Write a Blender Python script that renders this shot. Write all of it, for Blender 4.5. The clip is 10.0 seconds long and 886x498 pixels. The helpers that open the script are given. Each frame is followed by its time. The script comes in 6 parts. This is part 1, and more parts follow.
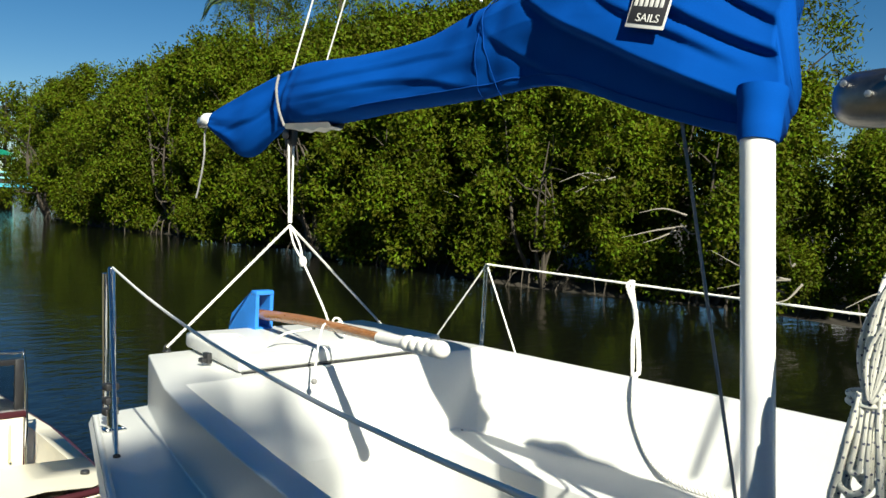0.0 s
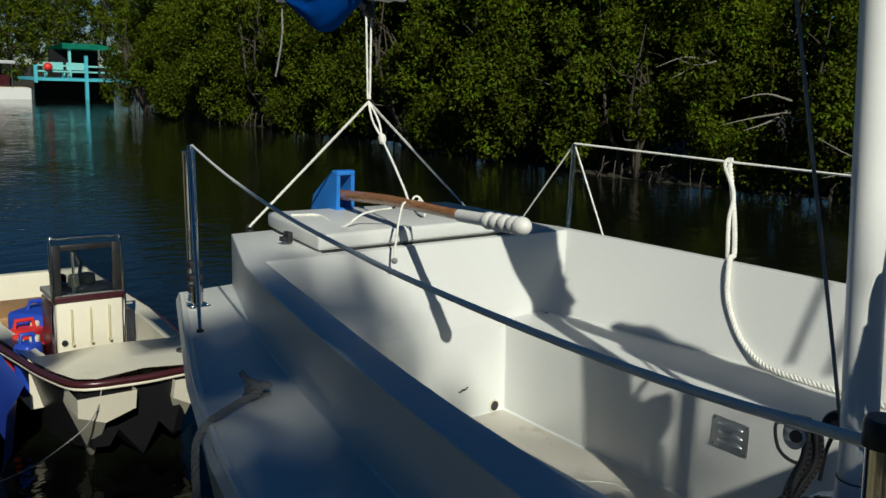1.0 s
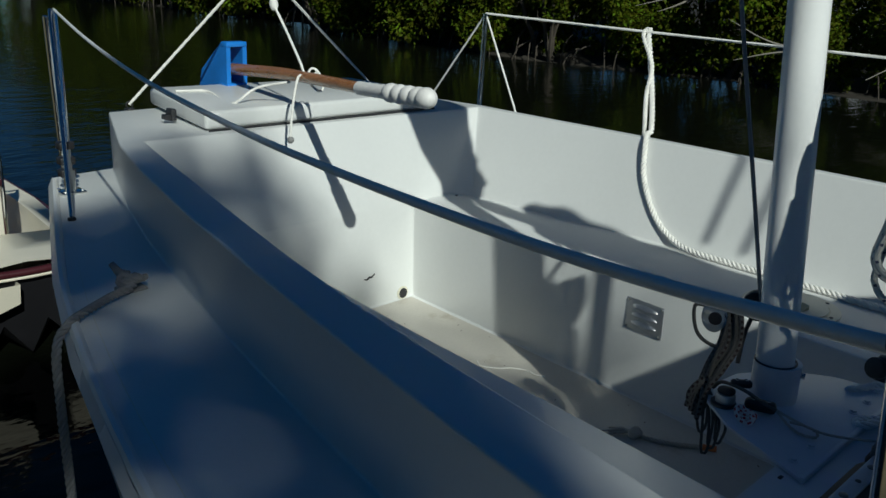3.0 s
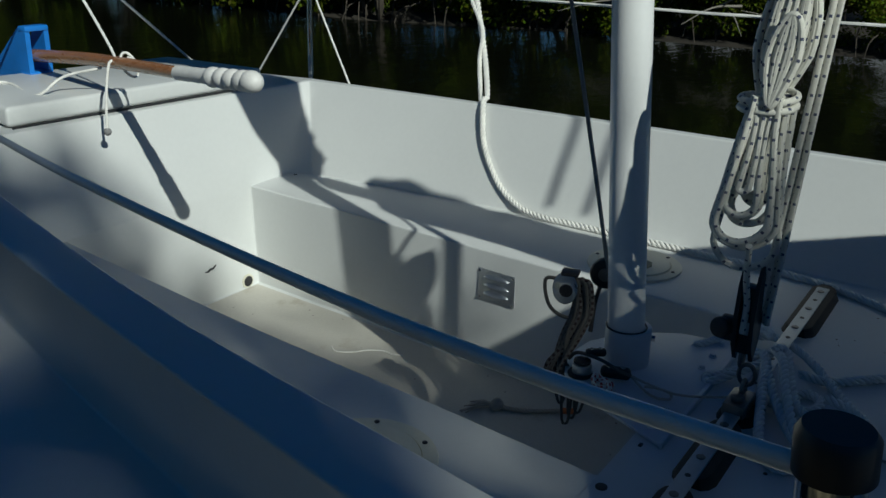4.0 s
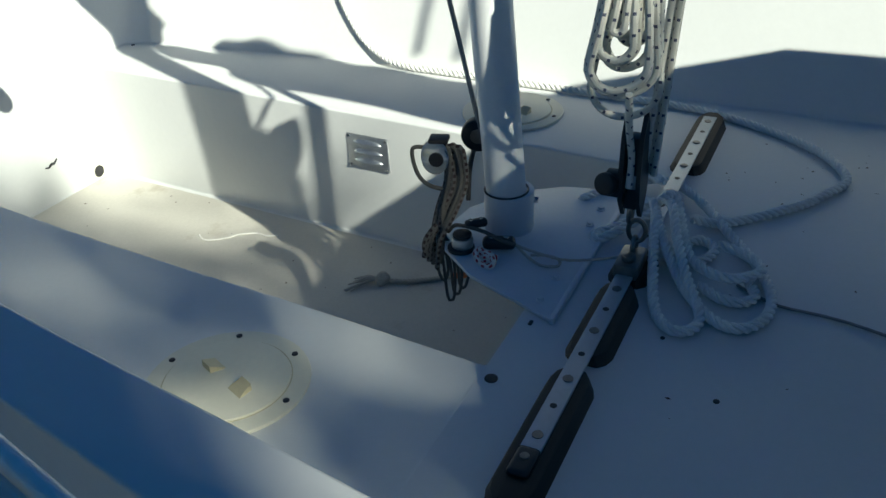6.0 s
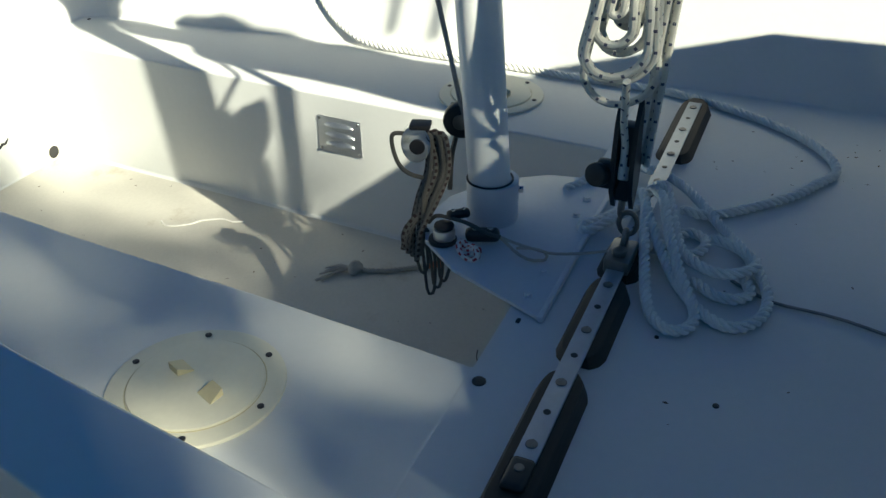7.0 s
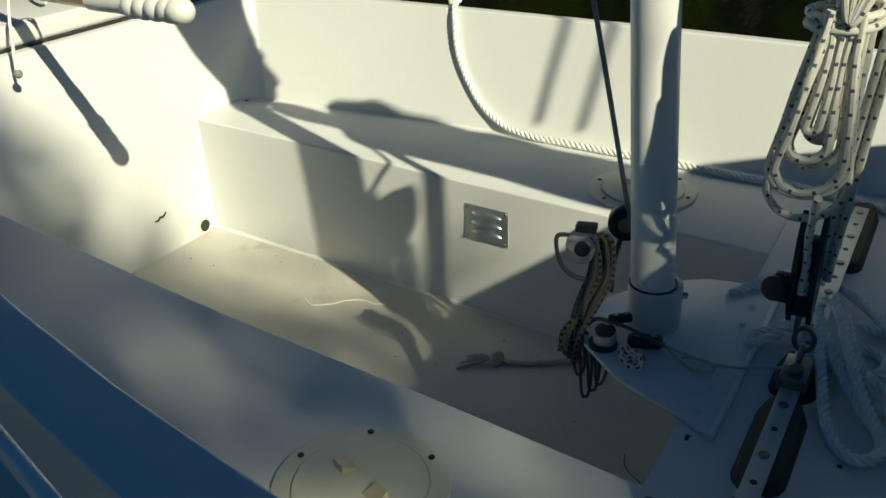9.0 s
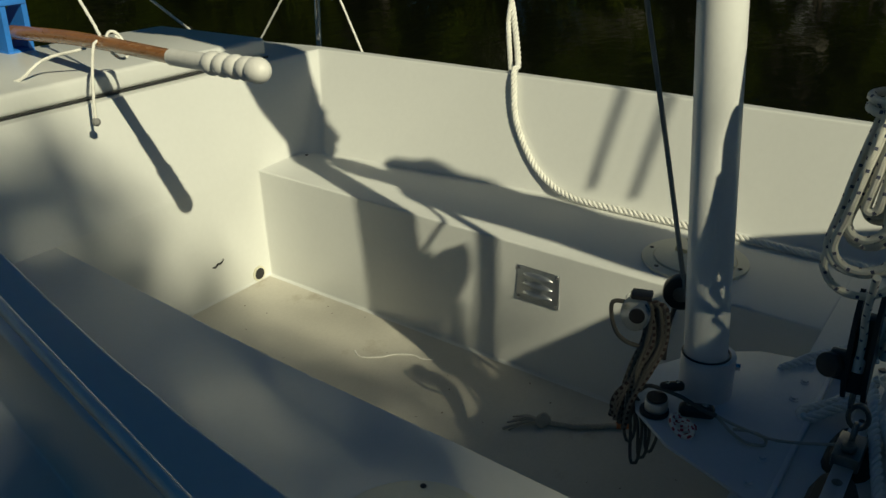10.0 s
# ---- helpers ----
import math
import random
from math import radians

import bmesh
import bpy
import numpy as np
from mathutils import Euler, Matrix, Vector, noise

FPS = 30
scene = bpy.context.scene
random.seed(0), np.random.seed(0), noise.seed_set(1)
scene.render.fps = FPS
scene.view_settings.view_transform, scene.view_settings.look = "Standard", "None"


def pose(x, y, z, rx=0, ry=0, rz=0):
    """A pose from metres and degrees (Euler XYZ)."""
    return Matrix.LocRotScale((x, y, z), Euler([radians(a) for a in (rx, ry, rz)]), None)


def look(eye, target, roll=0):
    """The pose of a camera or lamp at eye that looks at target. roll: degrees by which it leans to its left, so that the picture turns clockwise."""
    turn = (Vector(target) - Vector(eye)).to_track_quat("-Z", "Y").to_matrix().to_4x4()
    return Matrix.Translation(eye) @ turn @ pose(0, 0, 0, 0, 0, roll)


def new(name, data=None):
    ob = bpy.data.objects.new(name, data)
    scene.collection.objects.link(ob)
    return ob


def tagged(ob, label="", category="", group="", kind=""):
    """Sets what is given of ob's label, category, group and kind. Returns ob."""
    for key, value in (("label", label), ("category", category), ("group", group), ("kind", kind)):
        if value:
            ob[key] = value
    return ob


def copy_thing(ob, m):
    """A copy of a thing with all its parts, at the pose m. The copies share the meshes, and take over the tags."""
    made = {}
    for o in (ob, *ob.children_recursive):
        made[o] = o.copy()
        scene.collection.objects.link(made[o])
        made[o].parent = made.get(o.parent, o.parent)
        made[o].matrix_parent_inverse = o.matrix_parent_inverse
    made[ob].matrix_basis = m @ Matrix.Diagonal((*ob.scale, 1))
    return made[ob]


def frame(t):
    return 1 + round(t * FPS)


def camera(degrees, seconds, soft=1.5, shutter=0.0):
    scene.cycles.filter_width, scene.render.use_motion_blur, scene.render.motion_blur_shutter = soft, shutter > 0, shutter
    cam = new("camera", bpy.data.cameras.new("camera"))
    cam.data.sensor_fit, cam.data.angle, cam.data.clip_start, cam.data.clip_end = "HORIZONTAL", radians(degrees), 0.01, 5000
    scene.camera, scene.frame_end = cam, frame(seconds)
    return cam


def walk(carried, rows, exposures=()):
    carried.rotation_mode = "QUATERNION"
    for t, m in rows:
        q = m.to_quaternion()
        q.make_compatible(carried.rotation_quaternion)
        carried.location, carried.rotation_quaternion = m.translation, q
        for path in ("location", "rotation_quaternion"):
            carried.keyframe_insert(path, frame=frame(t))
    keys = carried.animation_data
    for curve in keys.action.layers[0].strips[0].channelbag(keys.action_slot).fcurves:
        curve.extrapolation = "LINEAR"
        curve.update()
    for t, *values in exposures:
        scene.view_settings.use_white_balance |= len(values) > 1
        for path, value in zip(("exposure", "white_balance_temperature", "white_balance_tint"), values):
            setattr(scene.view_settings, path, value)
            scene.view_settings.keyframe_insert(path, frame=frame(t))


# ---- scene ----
cam = camera(53.0, 10.0)
EXPO = [(0.0, 1.05, 6700, 2), (0.5, 0.4, 6600, 2), (1.0, -0.28, 6400, 2), (1.5, -0.38, 6250, 1), (2.0, -0.3, 6100, 1), (3.5, -0.55, 5800, -1), (4.5, -0.6, 5900, -1), (5.0, 0.06, 5980, -1), (5.5, 0.5, 6050, -2), (7.0, 1.08, 6800, -2), (8.0, 0.9, 7100, -2), (8.5, 0.55, 7200, -3), (9.0, 0.25, 7400, -5), (10.0, -0.42, 7900, -7)]
PATH = [
    (0, (-1.589, -0.725, 1.014), (-0.16, 0.669, 0.885), 2.8),
    (0.5, (-1.517, -0.693, 0.964), (-0.209, 0.793, 0.68), 1.9),
    (1, (-1.487, -0.668, 0.947), (-0.221, 0.835, 0.571), 2.1),
    (1.5, (-1.442, -0.634, 0.911), (-0.141, 0.8, 0.413), 2.6),
    (2, (-1.412, -0.614, 0.895), (-0.069, 0.76, 0.342), 2.7),
    (3.5, (-1.281, -0.508, 0.875), (0.127, 0.747, 0.209), 2.0),
    (4, (-1.243, -0.489, 0.911), (0.32, 0.552, 0.224), 1.1),
    (4.5, (-1.172, -0.5, 0.915), (0.384, 0.435, 0.093), -1.2),
    (5, (-1.134, -0.533, 0.922), (0.417, 0.333, 0.004), -2.1),
    (5.5, (-1.073, -0.494, 0.914), (0.459, 0.339, -0.065), -3.3),
    (7, (-0.956, -0.367, 0.878), (0.593, 0.317, -0.185), -1.0),
    (7.5, (-0.937, -0.356, 0.876), (0.603, 0.342, -0.192), -1.9),
    (8, (-0.918, -0.327, 0.872), (0.62, 0.355, -0.208), -1.6),
    (8.5, (-0.94, -0.29, 0.895), (0.59, 0.512, -0.112), -2.1),
    (9, (-0.967, -0.257, 0.922), (0.548, 0.667, -0.002), -2.0),
    (9.5, (-1.002, -0.231, 0.94), (0.489, 0.78, 0.071), -1.2),
    (10, (-1.017, -0.246, 0.947), (0.499, 0.779, 0.139), -0.5),
]
walk(cam, [(t, look(e, g, r)) for t, e, g, r in PATH], EXPO)


# ---------------------------------------------------------------- light
SUN_WAY = Vector((-0.355, -0.75, 0.58)).normalized()
world = bpy.data.worlds.new("world")
scene.world = world
world.use_nodes = True
wn = world.node_tree
sky = wn.nodes.new("ShaderNodeTexSky")
sky.sky_type = 'NISHITA'
sky.sun_disc = False
sky.sun_elevation = math.asin(SUN_WAY.z)
sky.sun_rotation = math.atan2(SUN_WAY.x, SUN_WAY.y)
sky.air_density, sky.dust_density, sky.ozone_density = 0.7, 0.0, 3.0
wn.nodes["Background"].inputs["Strength"].default_value = 0.037
tone = wn.nodes.new("ShaderNodeHueSaturation")
tone.inputs["Saturation"].default_value = 1.3
wn.links.new(sky.outputs[0], tone.inputs["Color"])
wn.links.new(tone.outputs[0], wn.nodes["Background"].inputs["Color"])
sun_data = bpy.data.lights.new("sun", 'SUN')
sun_data.energy, sun_data.angle, sun_data.color = 5.0, radians(0.55), (1.0, 0.94, 0.83)
sun = new("sun", sun_data)
sun.matrix_world = look(SUN_WAY * 40, (0, 0, 0))


# ---------------------------------------------------------------- materials
def material(name, colour, rough=0.5, metal=0.0, vary=0.12, scale=6.0, fine=90.0, bump=0.02, dirt=None, dirt_at=0.62,
             island=0.0, coat=0.0, translucent=0.0, stretch=(1, 1, 1), spec=0.5):
    m = bpy.data.materials.new(name)
    m.use_nodes = True
    nt = m.node_tree
    b = nt.nodes["Principled BSDF"]
    b.inputs["Roughness"].default_value = rough
    b.inputs["Metallic"].default_value = metal
    b.inputs["Coat Weight"].default_value = coat
    b.inputs["Specular IOR Level"].default_value = spec
    co = nt.nodes.new("ShaderNodeTexCoord")
    mp = nt.nodes.new("ShaderNodeMapping")
    mp.inputs["Scale"].default_value = stretch
    nt.links.new(co.outputs["Object"], mp.inputs[0])
    n1 = nt.nodes.new("ShaderNodeTexNoise")
    n1.inputs["Scale"].default_value, n1.inputs["Detail"].default_value = scale, 5
    n2 = nt.nodes.new("ShaderNodeTexNoise")
    n2.inputs["Scale"].default_value, n2.inputs["Detail"].default_value = fine, 3
    nt.links.new(mp.outputs[0], n1.inputs[0]), nt.links.new(mp.outputs[0], n2.inputs[0])
    add = nt.nodes.new("ShaderNodeMath")
    add.operation = 'MULTIPLY_ADD'
    add.inputs[1].default_value, add.inputs[2].default_value = 0.35, 0.0
    nt.links.new(n2.outputs[0], add.inputs[0])
    add2 = nt.nodes.new("ShaderNodeMath")
    add2.operation = 'MULTIPLY_ADD'
    add2.inputs[1].default_value = 0.65
    nt.links.new(n1.outputs[0], add2.inputs[0]), nt.links.new(add.outputs[0], add2.inputs[2])
    ramp = nt.nodes.new("ShaderNodeValToRGB")
    c = Vector(colour)
    lo, hi = c * (1 - vary), Vector([min(1, v) for v in c * (1 + vary)])
    ramp.color_ramp.elements[0].position, ramp.color_ramp.elements[1].position = 0.3, 0.7
    ramp.color_ramp.elements[0].color, ramp.color_ramp.elements[1].color = (*lo, 1), (*hi, 1)
    nt.links.new(add2.outputs[0], ramp.inputs[0])
    col = ramp.outputs[0]
    if dirt:
        n3 = nt.nodes.new("ShaderNodeTexNoise")
        n3.inputs["Scale"].default_value, n3.inputs["Detail"].default_value = scale * 0.7, 8
        n3.inputs["Roughness"].default_value = 0.7
        nt.links.new(mp.outputs[0], n3.inputs[0])
        r3 = nt.nodes.new("ShaderNodeValToRGB")
        r3.color_ramp.elements[0].position, r3.color_ramp.elements[1].position = dirt_at, dirt_at + 0.16
        mx = nt.nodes.new("ShaderNodeMixRGB")
        mx.inputs[2].default_value = (*dirt, 1)
        nt.links.new(n3.outputs[0], r3.inputs[0])
        nt.links.new(r3.outputs[0], mx.inputs[0]), nt.links.new(col, mx.inputs[1])
        col = mx.outputs[0]
    if island:
        g = nt.nodes.new("ShaderNodeNewGeometry")
        hs = nt.nodes.new("ShaderNodeHueSaturation")
        mr = nt.nodes.new("ShaderNodeMapRange")
        mr.inputs[3].default_value, mr.inputs[4].default_value = 1 - island, 1 + island
        mr2 = nt.nodes.new("ShaderNodeMapRange")
        mr2.inputs[3].default_value, mr2.inputs[4].default_value = 0.46, 0.535
        nt.links.new(g.outputs["Random Per Island"], mr.inputs[0]), nt.links.new(g.outputs["Random Per Island"], mr2.inputs[0])
        nt.links.new(mr.outputs[0], hs.inputs["Value"]), nt.links.new(mr2.outputs[0], hs.inputs["Hue"])
        nt.links.new(col, hs.inputs["Color"])
        col = hs.outputs[0]
    nt.links.new(col, b.inputs["Base Color"])
    rr = nt.nodes.new("ShaderNodeMapRange")
    rr.inputs[3].default_value, rr.inputs[4].default_value = max(0.02, rough - 0.12), min(1, rough + 0.12)
    nt.links.new(n1.outputs[0], rr.inputs[0]), nt.links.new(rr.outputs[0], b.inputs["Roughness"])
    if bump:
        bp = nt.nodes.new("ShaderNodeBump")
        bp.inputs["Strength"].default_value, bp.inputs["Distance"].default_value = 0.6, bump
        nt.links.new(add2.outputs[0], bp.inputs["Height"]), nt.links.new(bp.outputs[0], b.inputs["Normal"])
    if translucent:
        tr = nt.nodes.new("ShaderNodeBsdfTranslucent")
        mix = nt.nodes.new("ShaderNodeMixShader")
        mix.inputs[0].default_value = translucent
        nt.links.new(col, tr.inputs[0])
        nt.links.new(b.outputs[0], mix.inputs[1]), nt.links.new(tr.outputs[0], mix.inputs[2])
        nt.links.new(mix.outputs[0], nt.nodes["Material Output"].inputs[0])
    return m


GELCOAT = material("gelcoat", (0.66, 0.67, 0.655), 0.38, vary=0.03, scale=2.5, fine=60, bump=0.0012, dirt=(0.58, 0.55, 0.48), dirt_at=0.66)
HULL_PAINT = material("hull_paint", (0.70, 0.71, 0.70), 0.3, vary=0.04, scale=2, bump=0.001)
MAST_PAINT = material("mast_paint", (0.80, 0.81, 0.80), 0.32, vary=0.03, scale=5, bump=0.0006, dirt=(0.62, 0.62, 0.6), dirt_at=0.68)
PLATE_PAINT = material("plate_paint", (0.62, 0.64, 0.66), 0.4, vary=0.05, scale=9, bump=0.0008)
CREAM = material("cream_plastic", (0.66, 0.64, 0.52), 0.45, vary=0.05, scale=12, bump=0.0008, dirt=(0.45, 0.42, 0.32), dirt_at=0.64)
STEEL = material("stainless_steel", (0.66, 0.66, 0.65), 0.09, 1.0, vary=0.08, scale=30, bump=0.0003)
DULL_STEEL = material("dull_steel", (0.22, 0.21, 0.20), 0.38, 1.0, vary=0.15, scale=40, bump=0.0006)
ALLOY = material("alloy", (0.60, 0.62, 0.64), 0.42, 1.0, vary=0.08, scale=25, bump=0.0004)
TRACK = material("anodised_track", (0.52, 0.55, 0.58), 0.45, 0.8, vary=0.08, scale=25, bump=0.0004)
BLACK = material("black_plastic", (0.018, 0.018, 0.02), 0.4, vary=0.2, scale=20, bump=0.0004)
DARK_WOOD = material("dark_teak", (0.030, 0.020, 0.014), 0.6, vary=0.4, scale=8, fine=60, bump=0.002, stretch=(0.25, 3, 3))
WOOD = material("varnished_wood", (0.33, 0.135, 0.028), 0.28, vary=0.3, scale=9, fine=70, bump=0.0008, stretch=(4, 0.5, 4), coat=0.4)
BLUE_PAINT = material("blue_paint", (0.025, 0.19, 0.62), 0.4, vary=0.12, scale=9, bump=0.001)
CANVAS = material("blue_canvas", (0.0006, 0.056, 0.30), 0.9, vary=0.14, scale=5, fine=400, bump=0.0015, spec=0.06)
CANVAS_TAPE = material("canvas_tape", (0.001, 0.05, 0.27), 0.85, vary=0.1, scale=9, bump=0.001, spec=0.1)
SAILCLOTH = material("sailcloth", (0.72, 0.72, 0.70), 0.6, vary=0.05, scale=6, bump=0.002)
WHITE_ROPE = material("white_rope", (0.80, 0.79, 0.74), 0.8, vary=0.14, scale=30, fine=300, bump=0.002)
OLD_ROPE = material("weathered_rope", (0.24, 0.24, 0.235), 0.85, vary=0.2, scale=30, fine=300, bump=0.002)
WIRE = material("coated_wire", (0.80, 0.80, 0.78), 0.35, vary=0.1, scale=14, bump=0.0006)
TAPE = material("white_tape", (0.76, 0.75, 0.72), 0.5, vary=0.06, scale=14, bump=0.002)
BLACK_PATCH = material("patch_cloth", (0.02, 0.02, 0.025), 0.7, vary=0.1, bump=0.0005)
LETTER = material("patch_thread", (0.62, 0.62, 0.6), 0.7, vary=0.05, bump=0.0)
RED = material("red_plastic", (0.62, 0.03, 0.02), 0.4, vary=0.1, bump=0.001)
COOLER_BLUE = material("blue_plastic", (0.02, 0.06, 0.42), 0.4, vary=0.1, bump=0.001)
SKIFF_WHITE = material("skiff_gelcoat", (0.72, 0.68, 0.56), 0.4, vary=0.06, scale=4, bump=0.001, dirt=(0.5, 0.45, 0.34), dirt_at=0.62)
MAROON = material("maroon_stripe", (0.05, 0.012, 0.016), 0.3, vary=0.1, bump=0.0)
SKIFF_WOOD = material("skiff_teak", (0.36, 0.20, 0.08), 0.5, vary=0.2, scale=6, bump=0.001, stretch=(4, .6, 4))
TEAL = material("turquoise_paint", (0.08, 0.46, 0.58), 0.55, vary=0.12, scale=2, bump=0.004)
TEAL_PALE = material("pale_turquoise_paint", (0.22, 0.58, 0.58), 0.55, vary=0.12, scale=2, bump=0.004)
GREEN_ROOF = material("green_roof", (0.02, 0.34, 0.22), 0.5, vary=0.12, scale=1.5, bump=0.004)
PALE_WALL = material("pale_wall", (0.52, 0.54, 0.56), 0.7, vary=0.06, scale=1.2, bump=0.004)
BARK = material("mangrove_bark", (0.060, 0.050, 0.038), 0.85, vary=0.35, scale=5, fine=40, bump=0.02)
DEAD_WOOD = material("bleached_wood", (0.20, 0.185, 0.155), 0.85, vary=0.2, scale=6, bump=0.01)
LEAF = material("mangrove_leaf", (0.066, 0.090, 0.003), 0.65, spec=0.12, vary=0.7, scale=0.45, fine=8, bump=0.0, island=0.55, translucent=0.25)
LEAF_PALM = material("palm_leaf", (0.07, 0.11, 0.03), 0.45, vary=0.2, scale=1, bump=0.0, island=0.3, translucent=0.2)
LEAF_FAR = material("casuarina_leaf", (0.045, 0.068, 0.022), 0.6, vary=0.2, scale=0.5, bump=0.0, island=0.35, translucent=0.15)
BOUNCE_BANK = material("pale_bounce_ground", (0.24, 0.20, 0.115), 0.95, vary=0.35, scale=0.9, fine=14, bump=0.03, dirt=(0.12, 0.13, 0.05), dirt_at=0.5)
MUD = material("mud", (0.026, 0.022, 0.016), 0.9, vary=0.3, scale=0.8, fine=9, bump=0.05)


def flecked(name, base, fleck, pitch=0.030, rows=4, share=0.2):
    """Braided rope with tracer flecks in staggered rows along its length."""
    m = material(name, base, 0.8, vary=0.12, scale=40, fine=300, bump=0.0015)
    nt = m.node_tree
    b = nt.nodes["Principled BSDF"]

    def sum_(op, x, y):
        n = nt.nodes.new("ShaderNodeMath")
        n.operation = op
        for k, v in ((0, x), (1, y)):
            if isinstance(v, (int, float)):
                n.inputs[k].default_value = v
            elif v is not None:
                nt.links.new(v, n.inputs[k])
        return n.outputs[0]

    uv = nt.nodes.new("ShaderNodeUVMap")
    sep = nt.nodes.new("ShaderNodeSeparateXYZ")
    nt.links.new(uv.outputs[0], sep.inputs[0])
    round_ = sum_('MULTIPLY', sep.outputs[0], rows)
    along = sum_('ADD', sum_('DIVIDE', sep.outputs[1], pitch), sum_('MULTIPLY', sum_('FLOOR', round_, None), 0.5))
    on = sum_('LESS_THAN', sum_('FRACT', along, None), share)
    mid = sum_('LESS_THAN', sum_('ABSOLUTE', sum_('SUBTRACT', sum_('FRACT', round_, None), 0.5), None), 0.3)
    mx = nt.nodes.new("ShaderNodeMixRGB")
    mx.inputs[2].default_value = (*fleck, 1)
    old = b.inputs["Base Color"].links[0].from_socket
    nt.links.new(sum_('MULTIPLY', on, mid), mx.inputs[0]), nt.links.new(old, mx.inputs[1])
    nt.links.new(mx.outputs[0], b.inputs["Base Color"])
    return m


FLECK_ROPE = flecked("flecked_rope", (0.64, 0.63, 0.56), (0.07, 0.08, 0.13), 0.034, 4, 0.15)
RED_FLECK = flecked("red_flecked_rope", (0.115, 0.110, 0.102), (0.020, 0.008, 0.008), 0.013, 3, 0.5)
OLD_CORD = material("old_cord", (0.085, 0.082, 0.074), 0.85, vary=0.2, scale=30, fine=300, bump=0.002)
PALE_CORD = material("pale_worn_rope", (0.44, 0.41, 0.35), 0.9, vary=0.2, scale=30, fine=300, bump=0.002)
PINK_CORD = flecked("red_and_white_cord", (0.72, 0.66, 0.60), (0.42, 0.05, 0.05), 0.016, 4, 0.42)
ORANGE = material("orange_whipping", (0.55, 0.16, 0.05), 0.7, vary=0.15, scale=30, bump=0.001)
# Darker cream; on the hatch grips their shading is put into the colour.
GRIP_CREAM = material("dark_cream_plastic", (0.52, 0.47, 0.30), 0.5, vary=0.1, scale=20, bump=0.001)
SOLE = material("worn_sole_gelcoat", (0.55, 0.525, 0.465), 0.55, vary=0.09, scale=4, fine=120, bump=0.0015, dirt=(0.34, 0.29, 0.21), dirt_at=0.575)
DEBRIS = material("leaf_litter", (0.09, 0.06, 0.035), 0.9, vary=0.3, scale=30, bump=0.0)
# Black of the skiff's hull, and of sheets that stand in for shade.
HULL_AND_SHADE = material("dark_hull_and_shade", (0.012, 0.012, 0.014), 0.35, vary=0.15, scale=3, bump=0.001)


def glass_material():
    m = bpy.data.materials.new("tinted_acrylic")
    m.use_nodes = True
    b = m.node_tree.nodes["Principled BSDF"]
    b.inputs["Base Color"].default_value = (0.55, 0.57, 0.58, 1)
    b.inputs["Transmission Weight"].default_value = 1.0
    b.inputs["Roughness"].default_value = 0.05
    b.inputs["IOR"].default_value = 1.2
    return m


ACRYLIC = glass_material()


def water_material():
    m = bpy.data.materials.new("canal_water")
    m.use_nodes = True
    nt = m.node_tree
    b = nt.nodes["Principled BSDF"]
    b.inputs["Base Color"].default_value = (0.004, 0.005, 0.003, 1)
    b.inputs["Roughness"].default_value = 0.04
    b.inputs["IOR"].default_value = 1.333
    b.inputs["Specular IOR Level"].default_value = 0.26
    co = nt.nodes.new("ShaderNodeTexCoord")
    mp = nt.nodes.new("ShaderNodeMapping")
    mp.inputs["Scale"].default_value = (1.0, 2.2, 1.0)
    mp.inputs["Rotation"].default_value = (0, 0, radians(-20))
    nt.links.new(co.outputs["Object"], mp.inputs[0])
    n1 = nt.nodes.new("ShaderNodeTexNoise")
    n1.inputs["Scale"].default_value, n1.inputs["Detail"].default_value = 2.2, 4
    n2 = nt.nodes.new("ShaderNodeTexNoise")
    n2.inputs["Scale"].default_value, n2.inputs["Detail"].default_value = 0.5, 2
    nt.links.new(mp.outputs[0], n1.inputs[0]), nt.links.new(co.outputs["Object"], n2.inputs[0])
    mul = nt.nodes.new("ShaderNodeMath")
    mul.operation = 'MULTIPLY'
    nt.links.new(n1.outputs[0], mul.inputs[0]), nt.links.new(n2.outputs[0], mul.inputs[1])
    bp = nt.nodes.new("ShaderNodeBump")
    bp.inputs["Strength"].default_value, bp.inputs["Distance"].default_value = 0.5, 0.05
    nt.links.new(mul.outputs[0], bp.inputs["Height"]), nt.links.new(bp.outputs[0], b.inputs["Normal"])
    return m


WATER = water_material()


# ---------------------------------------------------------------- mesh helpers
def thing(name, loc, label, category, group="", kind=""):
    e = new(name)
    e.location = loc
    e.empty_display_size = 0.05
    return tagged(e, label, category, group, kind)


def root_of(o):
    while o.parent:
        o = o.parent
    return o


def part(name, bm, mat, parent, label="", smooth=True, angle=40, local=False):
    """Link a bmesh in world places as one mesh under a thing or a part."""
    if not local:
        bm.transform(Matrix.Translation(-root_of(parent).location))
    me = bpy.data.meshes.new(name)
    bmesh.ops.recalc_face_normals(bm, faces=bm.faces)
    for f in bm.faces:
        f.smooth = smooth
    for e in bm.edges:
        if len(e.link_faces) == 2 and e.calc_face_angle(0) > radians(angle):
            e.smooth = False
    bm.to_mesh(me)
    bm.free()
    me.materials.append(mat)
    ob = new(name, me)
    ob.parent = parent
    return tagged(ob, label) if label else ob


def share(name, ob, parent, m):
    """A further part on the same mesh, moved by m within its thing."""
    o = new(name, ob.data)
    o.parent = parent
    o.matrix_basis = m
    return o


